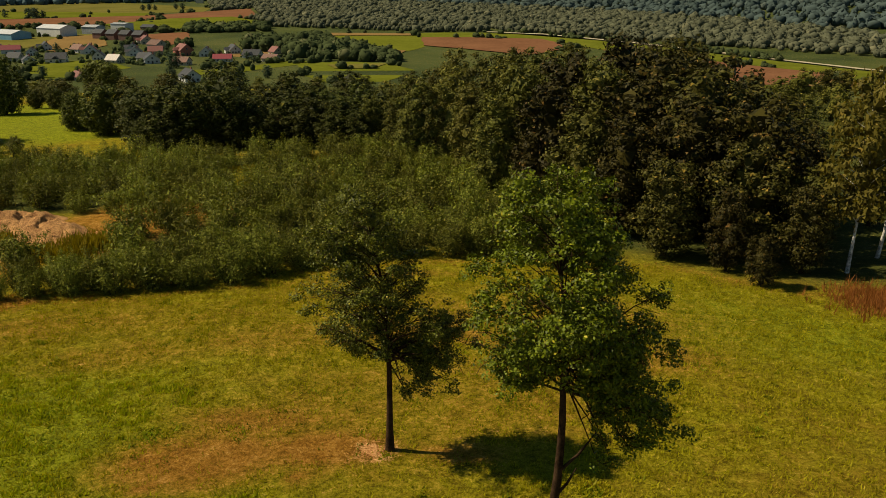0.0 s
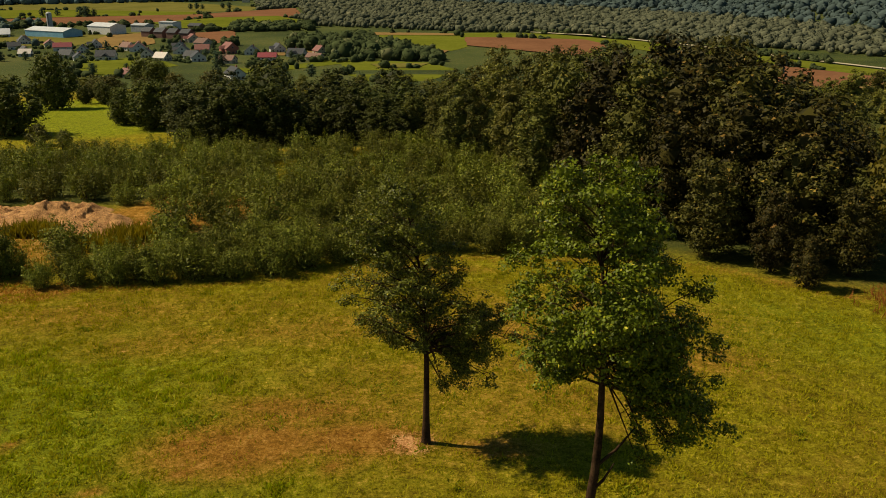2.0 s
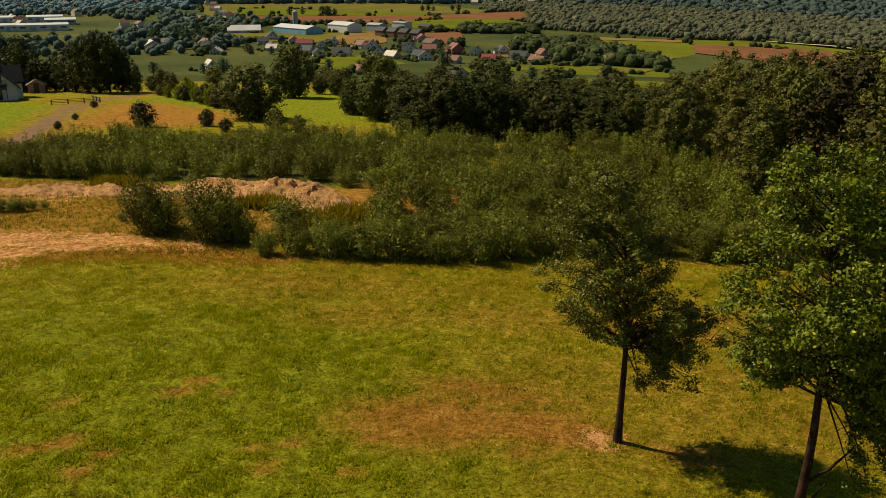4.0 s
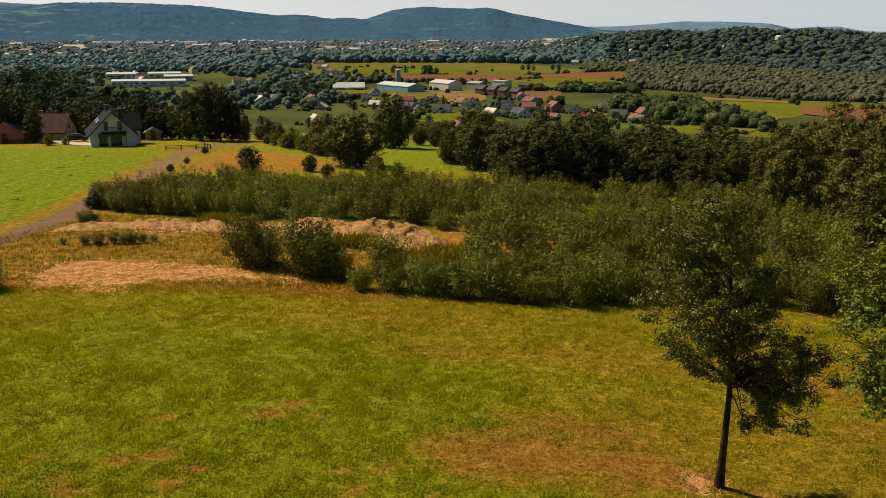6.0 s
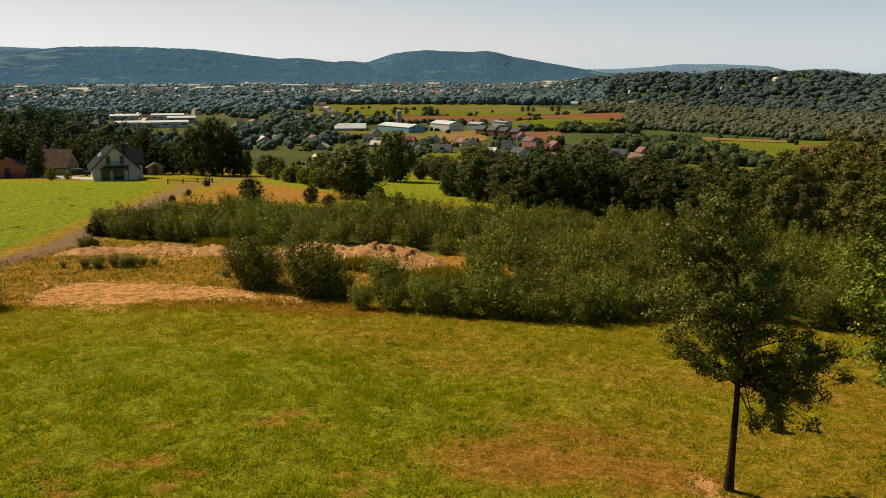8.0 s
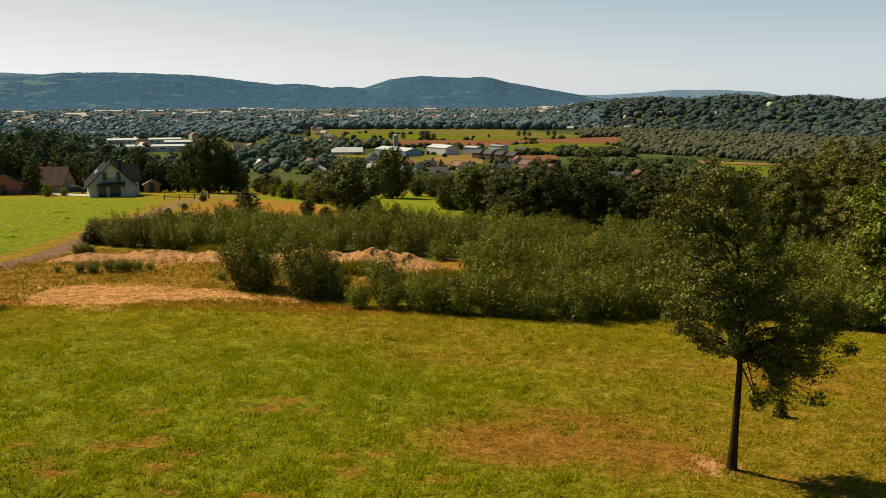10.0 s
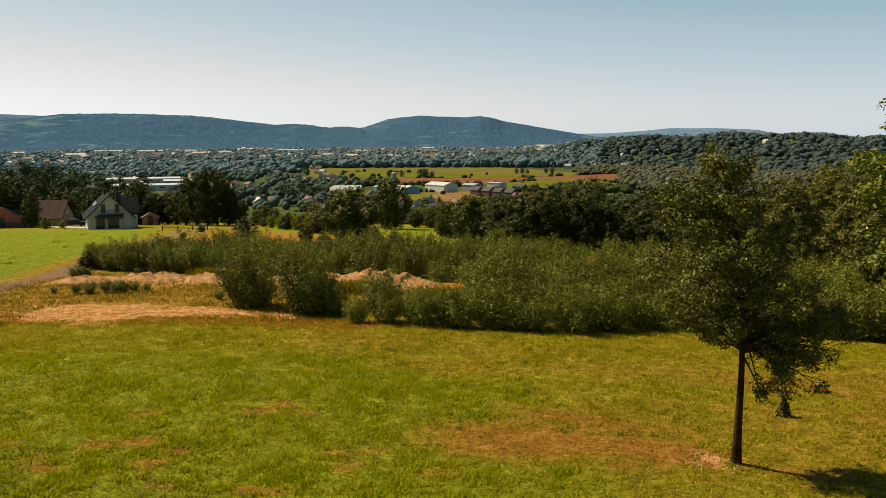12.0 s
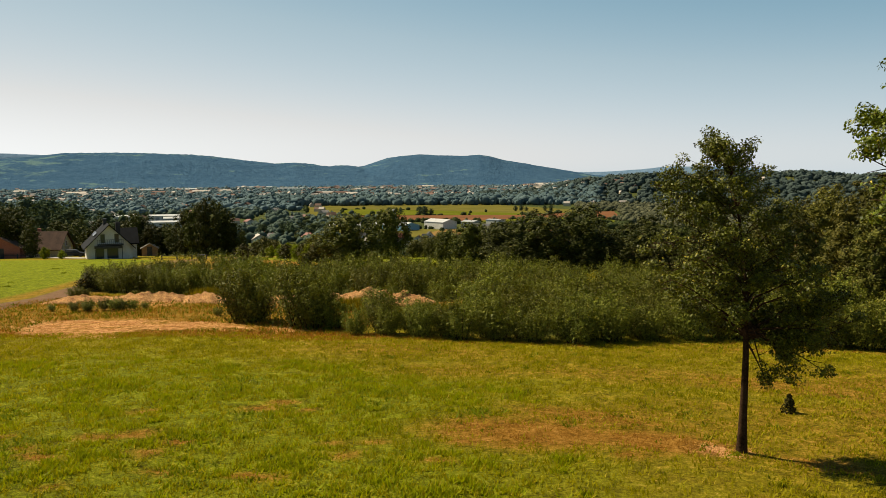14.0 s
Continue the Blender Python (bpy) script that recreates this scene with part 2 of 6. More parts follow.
SHEET = two_tone("white_sheet_metal", (0.34, 0.35, 0.36), (0.46, 0.46, 0.46), 0.15, 0.5, 8, 0.1, 0.01)
BLUE_SHEET = two_tone("blue_sheet_metal", (0.10, 0.24, 0.34), (0.18, 0.33, 0.42), 0.2, 0.5, 8, 0.1, 0.01)
GREY_SHEET = two_tone("grey_sheet_metal", (0.2, 0.21, 0.22), (0.32, 0.33, 0.34), 0.2, 0.6, 8, 0.1, 0.01)
DARK_METAL = two_tone("dark_metal", (0.02, 0.02, 0.022), (0.045, 0.045, 0.05), 2.0, 0.5, 6, 0.2, 0.01)
CAR_PAINT = two_tone("dark_car_paint", (0.012, 0.013, 0.018), (0.02, 0.022, 0.028), 2.0, 0.45, 6, 0.02, 0.002, spec=0.2)
WOOD = two_tone("weathered_wood", (0.16, 0.09, 0.05), (0.3, 0.19, 0.11), 1.5, 0.85, 8, 0.4, 0.01)
PAVING = two_tone("pale_paving", (0.26, 0.24, 0.21), (0.38, 0.35, 0.31), 0.8, 0.9, 8, 0.3, 0.02)
GLASS, gn, gl, gb = material("window_glass", 0.08, 0.5)
gb.inputs["Base Color"].default_value = (0.03, 0.04, 0.05, 1)
YELLOW_FIELD = two_tone("ripe_field", (0.085, 0.08, 0.018), (0.13, 0.112, 0.028), 0.03, 0.95, 12, 0.4, 0.1, spec=0.0)
GREEN_FIELD = two_tone("green_field", (0.07, 0.08, 0.008), (0.112, 0.118, 0.014), 0.03, 0.95, 12, 0.4, 0.1, spec=0.0)
TAN_FIELD = two_tone("stubble_field", (0.14, 0.088, 0.033), (0.2, 0.125, 0.046), 0.03, 0.95, 12, 0.4, 0.1, spec=0.0)
PLOUGHED = two_tone("ploughed_field", (0.115, 0.053, 0.027), (0.165, 0.078, 0.04), 0.03, 0.95, 12, 0.5, 0.15, spec=0.0)
TRACK = two_tone("pale_track", (0.3, 0.25, 0.17), (0.38, 0.32, 0.22), 0.05, 0.95, 10, 0.3, 0.05, spec=0.0)

# ---- the land ----
PROFILE_R = (0, 60, 120, 160, 220, 300, 400, 480, 600, 700, 9000)
PROFILE_Z = (0, -3.2, -6.6, -9.8, -16, -28, -40, -46, -49, -50, -50)


def smooth(a, b, v):
    t = np.clip((v - a) / (b - a), 0, 1)
    return t * t * (3 - 2 * t)


def land(x, y):
    """Height of the ground: a sloping hilltop meadow, a flat valley floor, and a wooded ridge across it."""
    x, y = np.asarray(x, float), np.asarray(y, float)
    z = np.interp(np.hypot(np.maximum(y, 0), 0.7 * x), PROFILE_R, PROFILE_Z)
    r, az = np.hypot(x, y), np.degrees(np.arctan2(-x, y))
    side = smooth(20, 10, az) * (y > 0)
    top = 41 + 3 * np.sin(az * 0.5) + 2 * np.sin(az * 1.3 + 1)
    z = z + side * (top * smooth(np.clip(1260 + 16 * az, 800, 1500), 1800, r) - 20 * smooth(2100, 3000, r))
    left = smooth(41, 50, az) * (y > 0)
    z = z + left * 10 * smooth(230, 330, r) * (1 - smooth(430, 620, r))
    return z


def land1(x, y):
    return float(land(x, y))


def strip(lo, fine_lo, fine_hi, hi, step, grow):
    """Grid lines: even between fine_lo and fine_hi, ever wider outside."""
    mid = list(np.arange(fine_lo, fine_hi + 1e-6, step))
    out, s = [], step
    v = fine_hi
    while v < hi:
        s *= grow
        v += s
        out.append(min(v, hi))
    low, s, v = [], step, fine_lo
    while v > lo:
        s *= grow
        v -= s
        low.append(max(v, lo))
    return np.array(low[::-1] + mid + out)


def inside(px, py, poly):
    """Signed distance to a closed polygon, positive inside."""
    d = np.full(px.shape, 1e9)
    odd = np.zeros(px.shape, bool)
    for (ax, ay), (bx, by) in zip(poly, poly[1:] + poly[:1]):
        ex, ey = bx - ax, by - ay
        t = np.clip(((px - ax) * ex + (py - ay) * ey) / (ex * ex + ey * ey), 0, 1)
        d = np.minimum(d, np.hypot(px - ax - t * ex, py - ay - t * ey))
        if ey:
            odd ^= ((ay > py) != (by > py)) & (px < ex * (py - ay) / ey + ax)
    return np.where(odd, d, -d)


def along(px, py, line):
    """Distance to an open line."""
    d = np.full(px.shape, 1e9)
    for (ax, ay), (bx, by) in zip(line, line[1:]):
        ex, ey = bx - ax, by - ay
        t = np.clip(((px - ax) * ex + (py - ay) * ey) / (ex * ex + ey * ey), 0, 1)
        d = np.minimum(d, np.hypot(px - ax - t * ex, py - ay - t * ey))
    return d


def soft(d, w):
    return np.clip(0.5 + d / (2 * w), 0, 1)


ROAD = [(-40, 8), (-50, 28), (-57.3, 45.3), (-58.6, 49.5), (-61, 55), (-70, 71), (-80, 88.2), (-88, 101.5), (-97, 117.6), (-99, 128), (-97, 150)]
EDGE = [(-46, 35.5), (-31, 42.2), (-24, 42.8), (-20, 43.4), (-16, 44.2), (-12, 45.5), (-9, 48), (-1.5, 50.2), (6, 50.5), (13, 49.6), (16.5, 47.2), (18.5, 45), (22, 43.5), (25, 39), (30, 33)]
SAND_PATCH = [(-45.5, 37.3), (-47.3, 41.5), (-45, 43.6), (-40, 44.6), (-34.5, 45.2), (-31.2, 43.6), (-33, 42), (-37, 40), (-38, 36.8), (-42, 36)]
DRY_FIELD = [(-76, 89), (-90, 117), (-84, 119), (-62, 106), (-60, 99), (-66, 90)]
MOWN_FIELD = [(-60, 47), (-60, 53), (-63, 58), (-82, 89), (-98, 113), (-112, 113), (-150, 95), (-150, 30), (-75, 15), (-50, 22)]
SLOPE_FIELD = [(-93, 120), (-62, 108), (-48, 100), (-38, 108), (-46, 140), (-75, 165), (-96, 150)]

xs, ys = strip(-5200, -75, 32, 4600, 0.62, 1.10), strip(-600, 12, 62, 4950, 0.62, 1.10)
gx, gy = np.meshgrid(xs, ys)
cells = gx.shape
gx, gy = gx.ravel(), gy.ravel()
gz = land(gx, gy)
near = smooth(160, 60, np.hypot(gx, gy))
for k in np.nonzero(near > 0)[0]:
    v = Vector((gx[k], gy[k], 0))
    gz[k] += near[k] * (0.16 * noise.noise(v * 0.16) + 0.05 * noise.noise(v * 0.8))
BARE = ((-8.2, 26.3, 3.6, 2.2, 0.25, 0.85), (-4.2, 27.0, 2.8, 1.5, 0.1, 0.95), (-7.0, 29.3, 3.4, 1.2, 0.0, 0.7), (0.6, 26.6, 1.7, 0.6, -0.1, 0.8),
        (-1.0, 38.5, 5.5, 2.2, 0.0, 0.55), (-7.0, 38.0, 6.0, 2.5, 0.2, 0.42), (-14.5, 36.0, 4.5, 2.0, 0.2, 0.40), (3.5, 34.0, 5.0, 2.0, 0.0, 0.45), (9.5, 35.0, 3.4, 2.2, 0.1, 0.55), (-3.0, 47.8, 4.5, 1.0, 0.0, 0.5), (-1.0, 30.5, 9.0, 6.0, 0.1, 0.36), (6.0, 40.0, 9.0, 5.0, 0.0, 0.46), (-20.0, 39.5, 8.0, 2.2, 0.2, 0.34))

spots = random.Random(19)
BARE += tuple((spots.uniform(-24, -3), spots.uniform(14, 27), spots.uniform(0.35, 0.75), spots.uniform(0.3, 0.5), spots.uniform(-0.5, 0.5), spots.uniform(0.6, 0.95)) for k in range(30))


def bare(x, y):
    """How dry and thin the turf is: scorched patches round the oaks and across the meadow."""
    out = np.zeros(np.shape(x))
    for cx, cy, rx, ry, a, w in BARE:
        u, v = x - cx, y - cy
        c, s = math.cos(a), math.sin(a)
        out = np.maximum(out, w * np.clip(1.45 - np.hypot((u * c + v * s) / rx, (-u * s + v * c) / ry), 0, 1))
    return out


dry = bare(gx, gy)
edge_d = along(gx, gy, EDGE)
wide = np.where(gx < -22, 2.2, 0.5)
dry = np.maximum(dry, np.where(gx < -22, 0.72, 0.36) * np.clip(1.2 - edge_d / wide, 0, 1))
dry = np.maximum(dry, 1.1 * soft(inside(gx, gy, DRY_FIELD), 2.5))
road_d = along(gx, gy, ROAD)
dry = np.maximum(dry, 0.55 * np.clip(1.6 - np.abs(road_d - 2.6) / 1.1, 0, 1))
rough = [(-58, 44), (-50, 39), (-46, 36), (-26, 43), (-24, 60), (-40, 60), (-60, 58)]
dry = np.maximum(dry, 0.62 * soft(inside(gx, gy, rough), 1.5))
dry = np.maximum(dry, 0.85 * soft(inside(gx, gy, [(-33, 55), (-22, 52), (-15, 66), (-24, 72)]), 1.5))
sandw = 0.78 * soft(inside(gx, gy, SAND_PATCH), 1.3)
for k in np.nonzero(sandw > 0.05)[0]:
    sandw[k] += 0.75 * noise.noise(Vector((gx[k] * 0.45, gy[k] * 0.9, 3)))
sandw = np.maximum(sandw, 1.0 * np.clip(1.3 - np.hypot(gx + 2.4, gy - 26.8) / 0.95, 0, 1))
for cx, cy, r in ((-33, 58.5, 5.8), (-26.5, 55.5, 5.0), (-37.5, 57.0, 3.5), (-48.5, 54.6, 3.4), (-30, 44.5, 2.0)):
    sandw = np.maximum(sandw, 0.62 * np.clip(1.3 - np.hypot(gx - cx, gy - cy) / r, 0, 1))
gravel_w = soft(1.35 - road_d, 0.5)
mown = np.maximum(soft(inside(gx, gy, MOWN_FIELD), 1.2), 0.8 * soft(inside(gx, gy, SLOPE_FIELD), 2.0)) * soft(road_d - 3.0, 1.0)
LUSH_CORNER = [(-40, 20), (-33, 33), (-14, 36), (-9, 30), (-5, 22), (-3, 10), (-22, 8)]
mown = np.maximum(mown, 0.75 * soft(inside(gx, gy, LUSH_CORNER), 4.0) * (1 - np.clip(2 * bare(gx, gy), 0, 1)))
FRESH_SIDE = [(9, 37), (11, 46), (18, 44), (25, 38), (19, 32)]
mown = np.maximum(mown, 0.6 * soft(inside(gx, gy, FRESH_SIDE), 2.5))
THICKET = [(-64, 60), (-56, 61), (-45, 61.5), (-36, 64), (-27, 64.6), (-22.6, 61.5), (-22.5, 58), (-21, 47), (-15, 47), (-9, 51.5), (0, 54), (8, 54), (10, 62), (6, 78), (-6, 92), (-20, 90), (-32, 86), (-45, 84), (-58, 79), (-68, 72)]
WOODLAND = [(9, 53), (14, 51), (19, 47), (23, 46), (60, 44), (160, 200), (60, 320), (-40, 300), (-36, 100), (0, 90)]
# far valley tone; under thicket and wood, dark soil with their shade painted in
valley_and_shade = np.maximum(smooth(190, 300, np.hypot(gx, gy)), 0.9 * np.maximum(soft(inside(gx, gy, THICKET), 1.5), soft(inside(gx, gy, WOODLAND), 2.0)))
cover = np.stack([dry, sandw, gravel_w, mown], 1).astype(np.float32)


def grid_mesh(name, x, y, z, shape, mat):
    rows_n, cols_n = shape
    idx = np.arange(rows_n * cols_n).reshape(shape)
    quads = np.stack([idx[:-1, :-1], idx[:-1, 1:], idx[1:, 1:], idx[1:, :-1]], -1).reshape(-1, 4)
    me = bpy.data.meshes.new(name)
    me.from_pydata(np.stack([x, y, z], 1).tolist(), [], quads.tolist())
    me.polygons.foreach_set("use_smooth", np.ones(len(me.polygons), bool))
    me.materials.append(mat)
    return me


me = grid_mesh("ground", gx, gy, gz, cells, MEADOW)
me.attributes.new("cover", "FLOAT_COLOR", "POINT").data.foreach_set("color", cover.ravel())
me.attributes.new("valley", "FLOAT", "POINT").data.foreach_set("value", valley_and_shade.astype(np.float32))
ground = tagged(new("ground", me), "sloping green meadow with dry, sandy and gravelled places", "ground", kind="structure")

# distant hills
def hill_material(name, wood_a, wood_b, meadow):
    """Far woods with pale clearings and fields between them, all in haze-tinted colours."""
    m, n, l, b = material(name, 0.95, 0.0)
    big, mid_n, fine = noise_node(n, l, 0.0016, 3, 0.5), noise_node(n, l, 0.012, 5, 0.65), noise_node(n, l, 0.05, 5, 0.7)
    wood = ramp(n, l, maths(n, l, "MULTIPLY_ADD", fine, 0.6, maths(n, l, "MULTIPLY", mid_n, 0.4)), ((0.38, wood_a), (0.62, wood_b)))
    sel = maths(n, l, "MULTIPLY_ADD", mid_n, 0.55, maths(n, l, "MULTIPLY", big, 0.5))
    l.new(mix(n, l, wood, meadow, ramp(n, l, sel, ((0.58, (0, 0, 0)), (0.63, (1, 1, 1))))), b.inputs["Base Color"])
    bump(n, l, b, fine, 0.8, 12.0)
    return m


# the blue in these colours stands in for the haze of distance
HAZY_HILL = hill_material("hazy_wooded_hill", (0.03, 0.068, 0.125), (0.05, 0.1, 0.162), (0.085, 0.145, 0.16))
HAZY_HILL_FAR = hill_material("hazy_far_hill", (0.088, 0.148, 0.232), (0.112, 0.172, 0.255), (0.13, 0.19, 0.25))


def hills(name, label, az0, az1, r0, r1, crest, mat, seed, rugged=1.0):
    """A range of hills between two bearings: it rises from the valley floor at r0 to crest(az) at r1."""
    az, f = np.arange(az0, az1, 0.12), np.linspace(0, 1, 46)
    A, Fr = np.meshgrid(az, f)
    shape = A.shape
    A, Fr = A.ravel(), Fr.ravel()
    R = r0 + (r1 - r0) * Fr * 1.25
    ends = np.minimum(smooth(az0, az0 + 2.5, A), smooth(az1, az1 - 2.5, A))
    top = (np.array([crest(a) for a in A]) + 52) * ends
    rise = np.where(Fr < 0.8, smooth(0, 0.8, Fr) ** 0.85, 1 - 0.4 * (Fr - 0.8) / 0.2)
    X, Y = -np.sin(np.radians(A)) * R, np.cos(np.radians(A)) * R
    Z = -52 + top * rise
    for k in range(len(X)):
        v = Vector((X[k], Y[k], seed))
        Z[k] += rugged * rise[k] * (1 - 0.6 * (Fr[k] > 0.7)) * (16 * noise.noise(v * 0.003) + 5 * noise.noise(v * 0.012)) + rugged * 3.0 * noise.noise(v * 0.05)
    return tagged(new(name, grid_mesh(name, X, Y, Z, shape, mat)), label, "hill", kind="structure")


def crest_line(r, *knots):
    """Height of a crest seen r metres off: knots are bearing and degrees above the level."""
    a, e = zip(*sorted(knots))
    return lambda az: 9.0 + r * math.tan(radians(float(np.interp(az, a, e))))


hills("hill_range", "long wooded hill range beyond the town, painted hazy blue-green", 24, 70, 2700, 3900,
      crest_line(3660, (27, 0.12), (29.5, 0.2), (31, 0.25), (33, 0.5), (34.2, 0.47), (36, 0.68), (38.5, 0.98), (40.2, 1.1), (42.8, 1.17), (47, 1.17), (48.5, 0.98), (51, 0.7), (56, 0.8), (70, 0.9)), HAZY_HILL, 3.0)
hills("twin_hill", "wooded hill with a twin summit, painted hazy blue-green", 9, 36, 2900, 3900,
      crest_line(3700, (9, -0.7), (13.5, -0.4), (15.8, 0.06), (17.7, 0.42), (19.3, 0.68), (20.2, 0.95), (20.9, 1.05), (22, 0.98), (23.7, 1.02), (24.8, 1.09), (26, 0.97), (27, 0.82), (28.6, 0.24), (30.5, 0.05), (36, 0.0)), HAZY_HILL, 9.0, 0.55)
hills("far_ridge", "pale far ridge with haze painted into its colour", -12, 24, 4000, 4500, crest_line(4400, (-12, -0.5), (-4, -0.45), (-1.6, -0.36), (-0.3, -0.1), (1, -0.1), (2.3, -0.22), (3.5, 0.07), (6.4, 0.19), (8.8, 0.19), (10.5, 0.0), (12.6, -0.14), (20, -0.3)), HAZY_HILL_FAR, 5.0, 0.4)
hills("far_ridge", "pale far ridge with haze painted into its colour", 44, 64, 4200, 4500, crest_line(4440, (44, 0.7), (48.5, 1.02), (51, 1.12), (56, 1.3), (64, 1.3)), HAZY_HILL_FAR, 7.0, 0.4)

# ---- building blocks ----


def mesh_of(name, verts, faces, mat, flat=True):
    me = bpy.data.meshes.new(name)
    me.from_pydata([tuple(v) for v in verts], [], faces)
    if not flat:
        me.polygons.foreach_set("use_smooth", np.ones(len(me.polygons), bool))
    me.materials.append(mat)
    return me


def part(name, bm, mat, parent, label=""):
    me = bpy.data.meshes.new(name)
    bm.to_mesh(me)
    bm.free()
    me.materials.append(mat)
    ob = new(name, me)
    ob.parent = parent
    if label:
        ob["label"] = label
    return ob


def hang(name, me, parent, label=""):
    ob = new(name, me)
    ob.parent = parent
    if label:
        ob["label"] = label
    return ob


def tube(path, radii, sides=6):
    """A tapered round limb along a path: vertices and faces."""
    path = [Vector(p) for p in path]
    verts, faces = [], []
    for i, (p, r) in enumerate(zip(path, radii)):
        d = (path[min(i + 1, len(path) - 1)] - path[max(i - 1, 0)]).normalized()
        u = d.cross(Vector((0.31, 0.95, 0.07))).normalized()
        w = d.cross(u)
        for k in range(sides):
            a = 2 * math.pi * k / sides
            verts.append(p + (u * math.cos(a) + w * math.sin(a)) * r)
    for i in range(len(path) - 1):
        for k in range(sides):
            a, b = i * sides + k, i * sides + (k + 1) % sides
            faces.append((a, b, b + sides, a + sides))
    faces.append(tuple(range(len(verts) - sides, len(verts))))
    return verts, faces


def join(chunks):
    verts, faces = [], []
    for v, f in chunks:
        o = len(verts)
        verts += v
        faces += [tuple(i + o for i in q) for q in f]
    return verts, faces


def leaves(points, outward, size, rng, spread=0.4, slim=0.55, hang_down=0.0, corners=3):
    """Leaf blades at points, facing roughly outward and up: pointed quads, or triangles for trees farther off. Returns the vertices."""
    n = len(points)
    out = outward / (np.linalg.norm(outward, axis=1)[:, None] + 1e-9)
    nrm = out + rng.normal(0, spread, (n, 3)) + (0, 0, 0.2)
    nrm /= np.linalg.norm(nrm, axis=1)[:, None] + 1e-9
    tan = np.cross(nrm, rng.normal(0, 1, (n, 3)))
    tan[:, 2] -= hang_down
    tan /= np.linalg.norm(tan, axis=1)[:, None] + 1e-9
    side = np.cross(nrm, tan)
    s = size * rng.uniform(0.65, 1.3, (n, 1))
    if corners == 3:
        s = s * 1.25
        return np.stack([points - tan * s * 0.45 - side * s * slim * 0.45, points - tan * s * 0.3 + side * s * slim * 0.55, points + tan * s * 0.6], 1).reshape(-1, 3)
    return np.stack([points - tan * s * 0.5, points + side * s * slim * 0.5 + tan * s * 0.05, points + tan * s * 0.55, points - side * s * slim * 0.5 + tan * s * 0.05], 1).reshape(-1, 3)


def leaf_groups(name, groups, rng, mat, corners=3, solid=(), **kw):
    """One mesh of leaves from groups of points, outward directions and a leaf size."""
    v = np.concatenate([leaves(np.asarray(p), np.asarray(o), s, rng, corners=corners, **kw) for p, o, s in groups] + list(solid))
    n = len(v) // corners
    me = bpy.data.meshes.new(name)
    me.vertices.add(corners * n)
    me.vertices.foreach_set("co", v.astype(np.float32).ravel())
    me.loops.add(corners * n)
    me.loops.foreach_set("vertex_index", np.arange(corners * n, dtype=np.int32))
    me.polygons.add(n)
    me.polygons.foreach_set("loop_start", np.arange(0, corners * n, corners, dtype=np.int32))
    me.update(calc_edges=True)
    me.materials.append(mat)
    return me


def leaf_mesh(name, points, outward, size, rng, mat, **kw):
    return leaf_groups(name, [(points, outward, size)], rng, mat, **kw)


def ico(fine=True):
    bm = bmesh.new()
    bmesh.ops.create_icosphere(bm, subdivisions=2 if fine else 1, radius=1)
    v = np.array([q.co[:] for q in bm.verts])
    bm.verts.index_update()
    f = np.array([[q.index for q in p.verts] for p in bm.faces])
    bm.free()
    return v, f


LUMP, LUMP_FACES = ico(False)      # the dense inside of a limb's foliage


